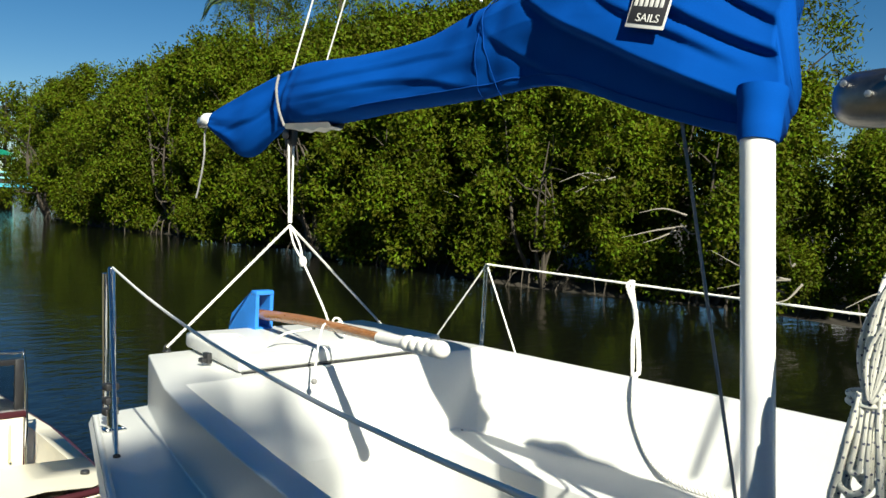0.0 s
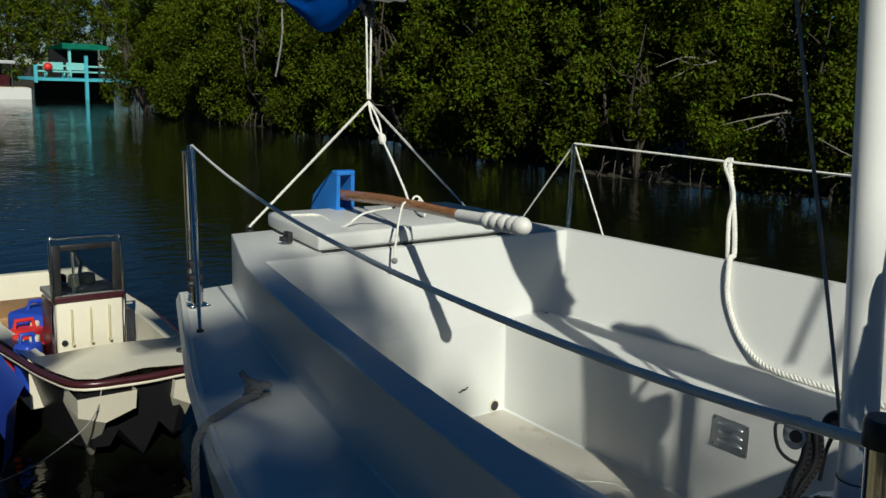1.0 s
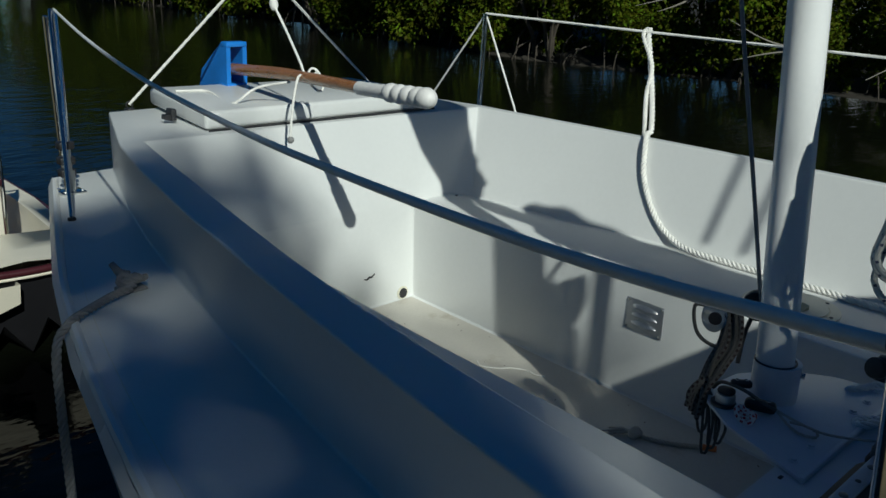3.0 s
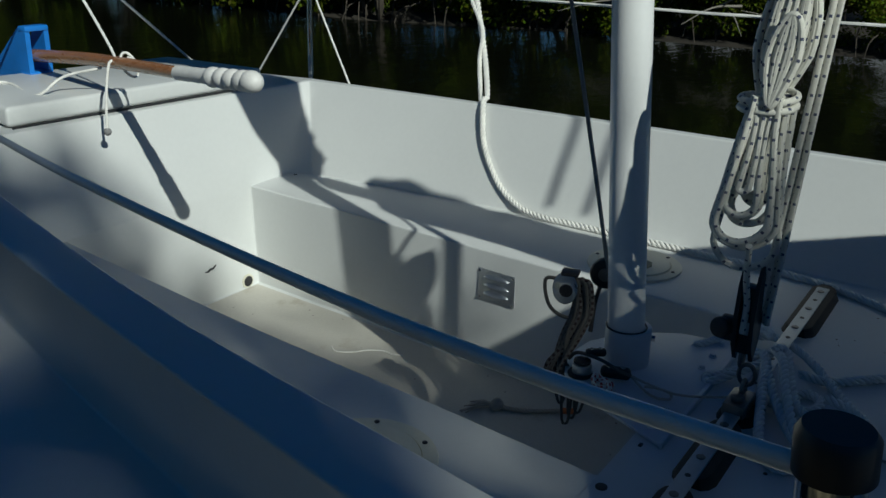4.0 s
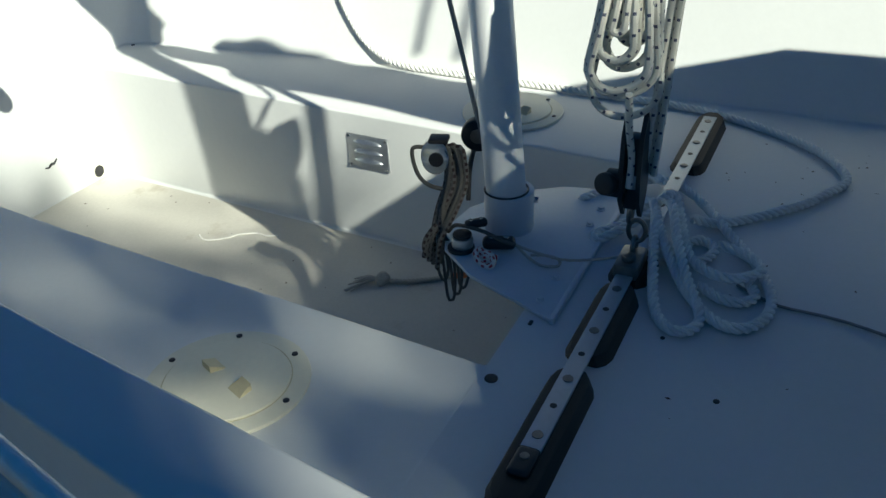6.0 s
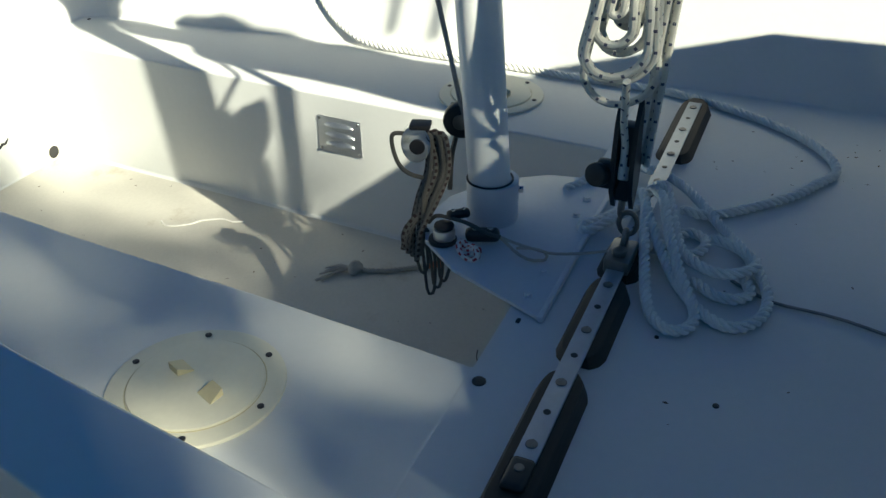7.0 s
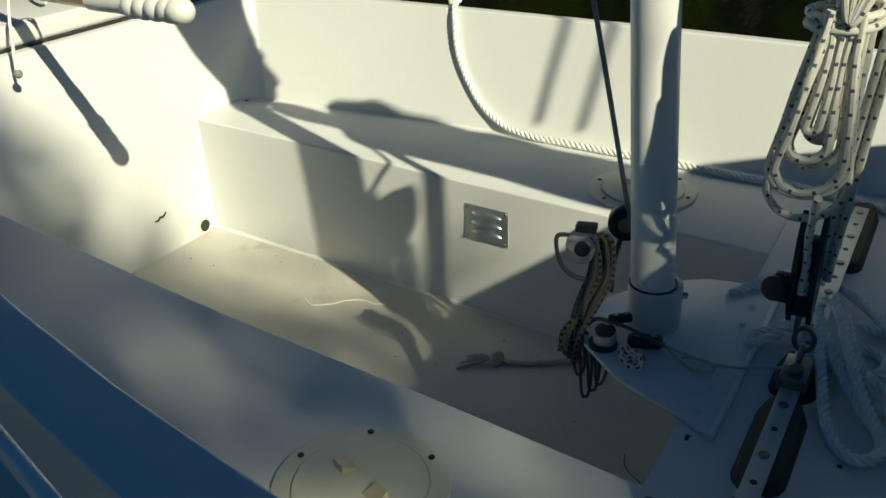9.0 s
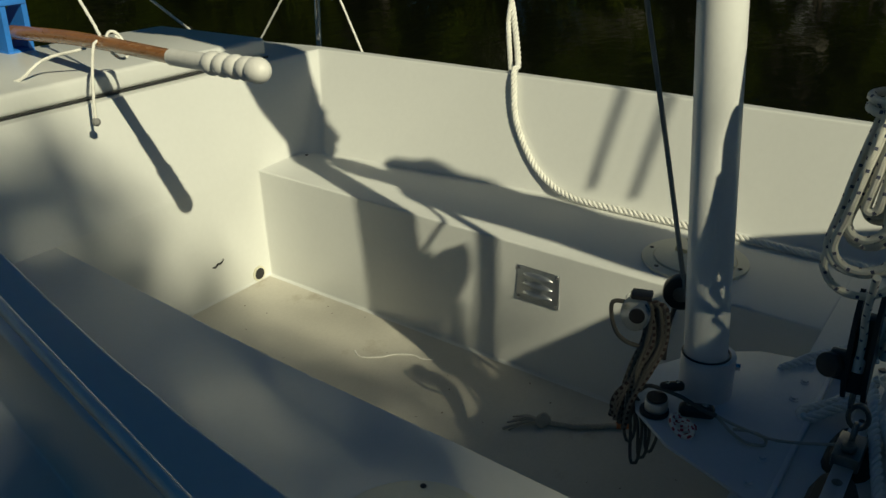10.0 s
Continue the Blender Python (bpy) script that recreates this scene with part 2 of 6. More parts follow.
def box(bm, a, b, bevel=0.0, seg=2, m=None):
    a, b = Vector(a), Vector(b)
    r = bmesh.ops.create_cube(bm, size=1)
    vs = r["verts"]
    for v in vs:
        v.co = Vector([(a[i] + b[i]) / 2 + v.co[i] * (b[i] - a[i]) for i in range(3)])
    if bevel:
        es = list({e for v in vs for e in v.link_edges})
        out = bmesh.ops.bevel(bm, geom=es, offset=bevel, segments=seg, affect='EDGES', profile=0.5)
        vs = list({v for f in out["faces"] for v in f.verts} | {v for v in vs if v.is_valid})
    if m is not None:
        bmesh.ops.transform(bm, matrix=m, verts=vs)
    return bm


def tube(bm, pts, r, sides=10, lobes=0, pitch=0.05, depth=0.22, caps=True):
    """A round bar or a laid rope along pts; r: a radius or a function of the share of the way."""
    pts = [Vector(p) for p in pts]
    n = len(pts)
    rings, run, runs = [], 0.0, []
    uv = bm.loops.layers.uv.verify()
    up = Vector((0.13, 0.21, 0.97))
    for i, p in enumerate(pts):
        d = (pts[min(i + 1, n - 1)] - pts[max(i - 1, 0)]).normalized()
        if abs(d.dot(up)) > 0.98:
            up = Vector((0.9, 0.3, 0.2))
        u = (up - d * up.dot(d)).normalized()
        w = d.cross(u)
        up = u
        if i:
            run += (p - pts[i - 1]).length
        rad = r(i / (n - 1)) if callable(r) else r
        ring = []
        for k in range(sides):
            a = 2 * math.pi * k / sides
            q = rad * (1 - depth * 0.5 + depth * 0.5 * math.cos(lobes * (a - 2 * math.pi * run / (pitch * lobes)))) if lobes else rad
            ring.append(bm.verts.new(p + (u * math.cos(a) + w * math.sin(a)) * q))
        rings.append(ring)
        runs.append(run)
    for i, (a, b) in enumerate(zip(rings, rings[1:])):
        for k in range(sides):
            f = bm.faces.new((a[k], a[(k + 1) % sides], b[(k + 1) % sides], b[k]))
            for lo, p in zip(f.loops, ((k, i), (k + 1, i), (k + 1, i + 1), (k, i + 1))):
                lo[uv].uv = (p[0] / sides, runs[p[1]])
    if caps:
        bm.faces.new(rings[0][::-1])
        bm.faces.new(rings[-1])
    return bm


def lay_rope(parent, pts, r, mat=None):
    """Three strands laid round each other along pts."""
    path = smooth_path(pts, 0.005)
    n = len(path)
    lines, run, up = ([], [], []), 0.0, Vector((0.13, 0.21, 0.97))
    for i, p in enumerate(path):
        d = (path[min(i + 1, n - 1)] - path[max(i - 1, 0)]).normalized()
        u = (up - d * up.dot(d)).normalized()
        up, w = u, d.cross(u)
        if i:
            run += (p - path[i - 1]).length
        for k in range(3):
            a = 2 * math.pi * (k / 3 + run / (r * 4.6))
            lines[k].append(p + (u * math.cos(a) + w * math.sin(a)) * r * 0.55)
    for line in lines:
        bm = B()
        tube(bm, line, r * 0.47, 7)
        part("strand", bm, mat or WHITE_ROPE, parent)


def smooth_path(pts, step=0.02):
    """A soft line through pts, in even steps."""
    p = [Vector(q) for q in pts]
    p = [2 * p[0] - p[1]] + p + [2 * p[-1] - p[-2]]
    out = []
    for i in range(1, len(p) - 2):
        m = max(2, int((p[i + 1] - p[i]).length / step))
        for k in range(m):
            t = k / m
            out.append(0.5 * (2 * p[i] + (p[i + 1] - p[i - 1]) * t + (2 * p[i - 1] - 5 * p[i] + 4 * p[i + 1] - p[i + 2]) * t * t
                              + (3 * p[i] - p[i - 1] - 3 * p[i + 1] + p[i + 2]) * t ** 3))
    out.append(p[-2])
    return out


def straight(a, b, n=2, sag=0.0):
    a, b = Vector(a), Vector(b)
    return [a.lerp(b, i / (n - 1)) - Vector((0, 0, sag * 4 * (i / (n - 1)) * (1 - i / (n - 1)))) for i in range(n)]


def disc(bm, c, r, h, sides=32, bevel=0.0, axis=None, r2=None):
    """A round plate or barrel from its base at c upwards, or along an axis."""
    m = Matrix.Translation(c)
    if axis is not None:
        m = m @ Vector(axis).to_track_quat("Z", "Y").to_matrix().to_4x4()
    out = bmesh.ops.create_cone(bm, cap_ends=True, segments=sides, radius1=r, radius2=r if r2 is None else r2, depth=h,
                                matrix=m @ Matrix.Translation((0, 0, h / 2)))
    if bevel:
        caps = [e for v in out["verts"] for e in v.link_edges]
        caps = [e for e in set(caps) if any(len(f.verts) > 4 for f in e.link_faces)]
        bmesh.ops.bevel(bm, geom=caps, offset=bevel, segments=2, affect='EDGES', profile=0.5)
    return bm


def grid_mesh(bm, rows):
    vs = [[bm.verts.new(p) for p in row] for row in rows]
    for a, b in zip(vs, vs[1:]):
        for k in range(len(a) - 1):
            bm.faces.new((a[k], a[k + 1], b[k + 1], b[k]))
    return vs


def B():
    return bmesh.new()


def lerp_table(table, y):
    """A value between the stations of a table of (y, value)."""
    ys, vs = zip(*table)
    return float(np.interp(y, ys, vs))


def hermite(table, y):
    ys, vs = np.array(table).T
    d = np.gradient(vs, ys)
    i = int(np.clip(np.searchsorted(ys, y) - 1, 0, len(ys) - 2))
    h = ys[i + 1] - ys[i]
    t = (y - ys[i]) / h
    return float((2 * t ** 3 - 3 * t * t + 1) * vs[i] + (t ** 3 - 2 * t * t + t) * h * d[i] + (-2 * t ** 3 + 3 * t * t) * vs[i + 1] + (t ** 3 - t * t) * h * d[i + 1])


# ---------------------------------------------------------------- water and banks
WATER_Z = -1.15
bm = B()
grid_mesh(bm, [[(x, y, WATER_Z) for x in (-900, -60, 0, 60, 900)] for y in (-900, -60, 0, 60, 900)])
water_root = thing("water", (0, 0, 0), "dark tannin-brown canal water with small ripples", "water", kind="structure")
part("water_surface", bm, WATER, water_root)

def bank_edge(y):
    return 15.2 + 0.5 * math.sin(y * 0.31) + 0.35 * math.sin(y * 0.83 + 1) + max(0, y - 42) * 0.6


bm = B()
random.seed(4)
rows = []
for i in range(60):
    y = -60 + i * 2.6
    edge = bank_edge(y)
    rows.append([(edge - 1.5, y, -2.2), (edge, y, WATER_Z - 0.03), (edge + 0.8, y, WATER_Z + 0.10 + 0.05 * math.sin(y * 2.1)), (edge + 6, y, WATER_Z + 0.3), (edge + 800, y, WATER_Z + 0.5)])
grid_mesh(bm, rows)
bank = thing("ground", (12, 0, 0), "dark muddy mangrove bank at the water's edge", "bank", kind="structure")
part("mud_bank", bm, MUD, bank)
bm = B()
grid_mesh(bm, [[(x, y, z) for x in (-700, -40, 0, 16, 40, 700)] for y, z in ((84, -2.0), (85.5, -1.12), (88, -0.6), (130, -0.2), (700, 0.0))])
part("far_shore", bm, MUD, bank)
# Unseen near bank added; its pale colour bounces warm sun onto the coaming.
bm = B()
grid_mesh(bm, [[(-2.3 + 0.15 * math.sin(y * 0.9), y, -2.2), (-2.45 + 0.15 * math.sin(y * 0.9), y, WATER_Z + 0.05), (-3.2, y, WATER_Z + 0.4 + 0.04 * math.sin(y * 1.7)), (-7.0, y, -0.62), (-60, y, -0.6), (-700, y, -0.5)] for y in np.linspace(-60, 9, 70)])
part("near_bank", bm, BOUNCE_BANK, bank, "unseen near bank, pale to bounce warm sun onto the boat")


# ---------------------------------------------------------------- sailboat: hull and deck mouldings
def bevel_sharp(bm, width, angle=25, seg=3):
    bmesh.ops.remove_doubles(bm, verts=bm.verts, dist=0.0005)
    bmesh.ops.recalc_face_normals(bm, faces=bm.faces)
    es = [e for e in bm.edges if len(e.link_faces) == 2 and e.calc_face_angle(0) > radians(angle)]
    bmesh.ops.bevel(bm, geom=es, offset=width, segments=seg, affect='EDGES', profile=0.5, clamp_overlap=True)


SHEER_N = [(-4.0, -0.75), (-2.5, -1.0), (-0.85, -1.05), (0.02, -0.945), (0.45, -0.85), (0.9, -0.73), (1.35, -0.585), (1.85, -0.39), (2.5, -0.13)]
SHEER_NZ = [(-4.0, 0.3), (-0.85, 0.2), (0.02, 0.175), (0.9, 0.15), (1.85, 0.12), (2.5, 0.105)]
TOP_OUT_N = [(-0.85, -0.83), (0.02, -0.672), (0.45, -0.575), (0.9, -0.463), (1.35, -0.335), (1.85, -0.175), (2.5, 0.085)]
TOP_IN_N = [(-0.85, -0.72), (0.02, -0.567), (0.45, -0.487), (0.9, -0.372), (1.35, -0.238), (1.95, -0.06), (2.5, 0.12)]
TOP_NZ = [(-0.85, 0.385), (0.02, 0.378), (0.45, 0.37), (0.9, 0.36), (1.35, 0.345), (1.95, 0.32), (2.5, 0.31)]
EDGE_N = [(0.02, 0.03), (0.45, 0.07), (0.9, 0.105), (1.35, 0.155), (1.83, 0.21)]
EDGE_F = [(0.02, 0.845), (0.45, 0.875), (0.9, 0.905), (1.35, 0.935), (1.83, 0.965)]
FOOT_F = [(-0.85, 1.26), (0.02, 1.275), (0.45, 1.287), (0.9, 1.277), (1.35, 1.252), (1.76, 1.22)]
TOP_F = [(-0.85, 1.365), (0.02, 1.375), (0.45, 1.39), (0.9, 1.397), (1.35, 1.397), (1.91, 1.385), (2.5, 1.36)]
SOLE_Z = -0.385
TOP_FZ = 0.322

sailboat = thing("sailboat", (0.5, 0.5, -1.15), "white fibreglass sailboat with an open cockpit, moored", "sailboat")

# deck moulding: side decks, coamings, benches, bridge deck, well and aft bulkhead in one shell
bm = B()
ys = [-0.85, -0.4, 0.02, 0.235, 0.45, 0.675, 0.9, 1.125, 1.35, 1.6]


def near_side(y, last=False):
    xo, xi, z = hermite(TOP_OUT_N, y), hermite(TOP_IN_N, y), lerp_table(TOP_NZ, y)
    return [(hermite(SHEER_N, y), y, lerp_table(SHEER_NZ, y)), (xo + 0.015, y, lerp_table(SHEER_NZ, y) + 0.008), (xo, y, z), (xi, y, z), (xi + 0.07, y, 0.0)]


def far_side(y):
    xf, xt = hermite(FOOT_F, y), hermite(TOP_F, y)
    return [(xf, y, 0.0), (xt, y, TOP_FZ), (xt + 0.045, y, TOP_FZ - 0.002), (xt + 0.05, y, 0.06), (xt + 0.36 - 0.10 * max(0, y), y, 0.03)]


near_rows = [near_side(y) for y in ys]
far_rows = [far_side(y) for y in ys]
# last stations, where the bulkhead stands
near_rows.append([(hermite(SHEER_N, 1.9), 1.9, 0.12), (hermite(TOP_OUT_N, 1.93) + 0.015, 1.93, 0.128), (hermite(TOP_OUT_N, 1.95), 1.95, 0.32), (-0.062, 1.945, 0.325), (0.0, 1.83, 0.0)])
far_rows.append([(1.22, 1.76, 0.0), (1.385, 1.91, TOP_FZ), (1.43, 1.93, TOP_FZ), (1.435, 1.93, 0.06), (1.56, 1.9, 0.03)])
nv = grid_mesh(bm, near_rows)
fv = grid_mesh(bm, far_rows)
V = bm.verts.new
# bridge deck
ib = ys.index(0.02)
for i in range(ib):
    bm.faces.new((nv[i][4], fv[i][0], fv[i + 1][0], nv[i + 1][4]))
# benches, well sides and sole
be_n = [V((hermite(EDGE_N, y), y, 0)) for y in ys[ib:]] + [V((0.21, 1.83, 0))]
be_f = [V((hermite(EDGE_F, y), y, 0)) for y in ys[ib:]] + [V((0.965, 1.83, 0))]
so_n = [V((hermite(EDGE_N, y) - 0.01, y, SOLE_Z)) for y in ys[ib:]] + [V((0.20, 1.83, SOLE_Z))]
so_f = [V((hermite(EDGE_F, y) + 0.012, y, SOLE_Z)) for y in ys[ib:]] + [V((0.978, 1.83, SOLE_Z))]
for k in range(len(be_n) - 1):
    a, b = ib + k, ib + k + 1
    bm.faces.new((nv[a][4], be_n[k], be_n[k + 1], nv[b][4]))
    bm.faces.new((be_f[k], fv[a][0], fv[b][0], be_f[k + 1]))
    bm.faces.new((be_n[k], so_n[k], so_n[k + 1], be_n[k + 1]))
    bm.faces.new((so_f[k], be_f[k], be_f[k + 1], so_f[k + 1]))
    bm.faces.new((so_n[k], so_f[k], so_f[k + 1], so_n[k + 1]))
bm.faces.new((be_n[0], be_f[0], so_f[0], so_n[0]))
bm.faces.new((nv[ib][4], fv[ib][0], be_f[0], be_n[0]))
# aft bulkhead, raked above the benches, with its return to the far coaming
t_far, b_far = V((1.085, 1.925, 0.32)), V((1.175, 1.84, 0.0))
bm.faces.new((be_n[-1], be_f[-1], so_f[-1], so_n[-1]))
bm.faces.new((nv[-1][3], nv[-1][4], be_n[-1], be_f[-1], b_far, t_far))
bm.faces.new((be_f[-1], fv[-1][0], b_far))
bm.faces.new((b_far, fv[-1][0], fv[-1][1], t_far))
# aft deck, its near side wall and the transom
q1, q2 = V((0.10, 2.52, 0.315)), V((1.37, 2.56, 0.315))
w1, w2 = V((0.105, 2.525, 0.11)), V((1.40, 2.56, 0.06))
e1, e2 = V((-0.12, 2.52, 0.105)), V((1.50, 2.56, 0.03))
bm.faces.new((nv[-1][2], nv[-1][3], t_far, fv[-1][1], fv[-1][2], q2, q1))
bm.faces.new((nv[-1][1], nv[-1][2], q1, w1))
bm.faces.new((nv[-1][0], nv[-1][1], w1, e1))
bm.faces.new((fv[-1][2], fv[-1][3], w2, q2))
bm.faces.new((fv[-1][3], fv[-1][4], e2, w2))
t1, t2 = V((0.16, 2.60, -1.25)), V((1.30, 2.62, -1.25))
bm.faces.new((e1, w1, q1, q2, w2, e2, t2, t1))
bevel_sharp(bm, 0.021, 22, 4)
part("deck_moulding", bm, GELCOAT, sailboat, angle=60)

bm = B()
ny = [0.035, 0.45, 0.9, 1.35, 1.815]
grid_mesh(bm, [[(hermite(EDGE_N, y) + 0.012, y, SOLE_Z + 0.004), (hermite(EDGE_F, y) - 0.008, y, SOLE_Z + 0.004)] for y in ny])
part("cockpit_sole", bm, SOLE, sailboat, "worn, slightly dirty cockpit sole")

bm = B()
rows = []
for i in range(14):
    y = -4.0 + i * (6.52 / 13)
    xs, zs = hermite(SHEER_N, y), lerp_table(SHEER_NZ, y)
    c = 0.43 + 0.125 * y
    rows.append([(xs, y, zs - 0.004), (xs - 0.012, y, zs - 0.03), (xs + 0.0, y, zs - 0.06), (c + (xs - c) * 0.93, y, zs - 0.45), (c + (xs - c) * 0.72, y, -1.2), (c, y, -1.5)])
grid_mesh(bm, rows)
part("hull_side", bm, HULL_PAINT, sailboat, "white hull side with a rounded rub rail")
bm = B()
rows = []
for i in range(14):
    y = -4.0 + i * (6.52 / 13)
    c = 0.43 + 0.125 * y
    xs = max(hermite(TOP_F, min(y, 2.4)) + 0.36 - 0.10 * max(0, y), c + 0.4) if y > -1 else c + (c - hermite(SHEER_N, y))
    rows.append([(xs, y, 0.03 if y > -1 else 0.1), (c + (xs - c) * 0.95, y, -0.4), (c + (xs - c) * 0.72, y, -1.2), (c, y, -1.5)])
grid_mesh(bm, rows)
part("hull_side", bm, HULL_PAINT, sailboat)
# cabin forward of the bridge deck, unseen; roof height set for its shadow
bm = B()
CABIN = ((-0.62, 0.0), (-0.5, 0.66), (-0.1, 0.93), (0.35, 0.97), (0.72, 0.92), (1.02, 0.64), (1.27, 0.0))
grid_mesh(bm, [[(x if y > -2 else 0.08 + (x - 0.32) * 0.7, y, z if y > -2 else z * 0.8) for x, z in CABIN] for y in (-3.4, -1.6, -0.86)])
bm.verts.ensure_lookup_table()
bm.faces.new([v for v in bm.verts if abs(v.co.y + 0.86) < 1e-4])
bevel_sharp(bm, 0.03, 30, 3)
bm.verts.ensure_lookup_table()
fore = [v for v in bm.verts if abs(v.co.y + 3.4) < 1e-4]
if len(fore) > 2:
    bmesh.ops.contextual_create(bm, geom=fore)
part("cabin", bm, GELCOAT, sailboat, angle=60)
bm = B()
grid_mesh(bm, [[(hermite(SHEER_N, y), y, lerp_table(SHEER_NZ, y)), (-0.63 + (0.15 if y < -3 else 0), y, 0.2), (-0.6 + (0.15 if y < -3 else 0), y, 0.0), ((1.27, y, 0.0) if y > -2 else (0.78 + 0.125 * y - hermite(SHEER_N, y), y, 0.1)), ((1.6, y, 0.05) if y > -2 else (0.86 + 0.25 * y - hermite(SHEER_N, y), y, 0.2 - 0.1 * (y + 2.5) / 1.5))] for y in (-4.0, -2.5, -0.86)])
part("foredeck", bm, GELCOAT, sailboat)

# bow, drawn in to the stem
bm = B()
rows = []
near4, c4 = hermite(SHEER_N, -4.0), 0.43 + 0.125 * -4.0
zd = lerp_table(SHEER_NZ, -4.0)
for i in range(9):
    s = i / 8
    y = -4.0 - 2.1 * s
    c = 0.43 + 0.125 * y
    w = (c4 - near4) * max(0.012, (1 - s ** 1.8))
    up = 0.22 * s
    rows.append([(c - w, y, zd + up), (c - w * 0.9, y + 0.05 * s, -0.4 + up * 0.5), (c - w * 0.62, y + 0.35 * s, -1.2), (c, y + 0.5 * s, -1.5 + 0.3 * s), (c + w * 0.62, y + 0.35 * s, -1.2), (c + w * 0.9, y + 0.05 * s, -0.4 + up * 0.5), (c + w, y, zd + up)])
grid_mesh(bm, rows)
part("bow", bm, HULL_PAINT, sailboat)
bm = B()
grid_mesh(bm, [[(r[0][0], r[0][1], r[0][2]), ((r[0][0] + r[-1][0]) / 2, r[0][1], r[0][2] + 0.03), (r[-1][0], r[-1][1], r[-1][2])] for r in rows])
part("bow_deck", bm, GELCOAT, sailboat)

# locker lid on the aft deck
bm = B()
for z0, z1, g in ((0.327, 0.388, 0.0),):
    lo = [(0.17, 1.985, z0), (1.185, 1.965, z0), (1.165, 2.47, z0), (0.275, 2.55, z0)]
    vb = [bm.verts.new(p) for p in lo]
    vt = [bm.verts.new((p[0], p[1], z1)) for p in lo]
    bm.faces.new(vb[::-1]), bm.faces.new(vt)
    for k in range(4):
        bm.faces.new((vb[k], vb[(k + 1) % 4], vt[(k + 1) % 4], vt[k]))
bmesh.ops.bevel(bm, geom=list(bm.edges), offset=0.014, segments=3, affect='EDGES', profile=0.5)
lid = part("locker_lid", bm, GELCOAT, sailboat, "white overhanging stern locker lid")
# Thin dark line along the seam below the lid's front edge.
bm = B()
tube(bm, [(0.18, 1.978, 0.325), (1.18, 1.958, 0.325)], 0.004, 6)
part("lid_seal", bm, BLACK, lid, "thin dark line along the lid's lower front edge")
bm = B()
box(bm, (0.155, 2.17, 0.33), (0.175, 2.21, 0.37), 0.004)
box(bm, (0.135, 2.175, 0.335), (0.165, 2.205, 0.352), 0.003)
part("latch", bm, BLACK, lid, "black rubber latch")

# ventilator, drain and marks on the well's sides
def face_far(y, z, off=0.0):
    return Vector((0.85 + 0.064 * y - off, y, z))


vent = thing("louvred_vent", face_far(0.742, -0.110), "stainless steel louvred vent plate on the bench side", "vent")
bm = B()
box(bm, (-0.0025, -0.066, -0.050), (0.0025, 0.066, 0.050), 0.001)
part("vent_plate", bm, ALLOY, vent, local=True)
louvre = None
for k in range(3):
    if louvre is None:
        bm = B()
        out = bmesh.ops.create_uvsphere(bm, u_segments=16, v_segments=8, radius=1)
        bmesh.ops.transform(bm, matrix=Matrix.Diagonal((0.011, 0.046, 0.010, 1)), verts=bm.verts)
        louvre = part("louvre", bm, ALLOY, vent, local=True)
        louvre.location = (-0.003, 0, 0.027)
    else:
        share("louvre", louvre, vent, Matrix.Translation((-0.003, 0, 0.027 - 0.027 * k)))
for sy in (-1, 1):
    for sz in (-1, 1):
        bm = B()
        disc(bm, (-0.003, sy * 0.059, sz * 0.043), 0.0042, 0.002, 10, axis=(-1, 0, 0))
        part("screw", bm, STEEL, vent, local=True)
vent.rotation_euler = (0, 0, -0.064)

drain = thing("cockpit_drain", (0.92, 1.829, -0.36), "round plastic drain in the aft wall of the well", "drain")
bm = B()
disc(bm, (0.92, 1.832, -0.36), 0.027, 0.006, 24, axis=(0, -1, 0))
part("flange", bm, CREAM, drain)
bm = B()
disc(bm, (0.92, 1.8255, -0.36), 0.020, 0.002, 24, axis=(0, -1, 0))
part("drain_hole", bm, BLACK, drain, "dark drain opening")
crack = thing("hairline_chip", (0.75, 1.828, -0.26), "small dark chip in the white gelcoat", "chip")
bm = B()
tube(bm, smooth_path([(0.722, 1.828, -0.262), (0.735, 1.828, -0.265), (0.746, 1.828, -0.258), (0.757, 1.828, -0.260), (0.772, 1.828, -0.249)], 0.004), lambda s: 0.0018 + 0.0022 * math.sin(math.pi * s), 6)
part("chip_line", bm, BLACK, crack)
mark = thing("hairline_chip", (0.46, 0.17, SOLE_Z), "thin dark curved scratch on the cockpit sole", "chip")
bm = B()
tube(bm, smooth_path([(0.514, 0.201, SOLE_Z + 0.0045), (0.485, 0.192, SOLE_Z + 0.0045), (0.463, 0.173, SOLE_Z + 0.0045), (0.445, 0.142, SOLE_Z + 0.0045)], 0.006), 0.0013, 6)
part("scratch", bm, BLACK, mark)
for i, (x, y, z, r) in enumerate(((0.0, 0.0, 0.0, 0.011), (0.207, -0.223, 0.0, 0.004), (0.079, -0.335, 0.0, 0.005), (1.176, 1.806, 0.0, 0.006), (0.09, 0.022, -0.02, 0.003))):
    plug = thing("deck_plug", (x, y, z), "small dark screw plug in the deck", "plug", "deck plugs")
    bm = B()
    disc(bm, (x, y, z - 0.002), r, 0.004, 16, bevel=0.001)
    part("plug_head", bm, BLACK, plug)
bm = B()
slot = thing("deck_plug", (0.166, -0.004, 0.0), "small dark oblong slot in the deck", "plug", "deck plugs")
box(bm, (0.159, -0.008, -0.001), (0.172, -0.001, 0.002), 0.001)
part("slot", bm, BLACK, slot)


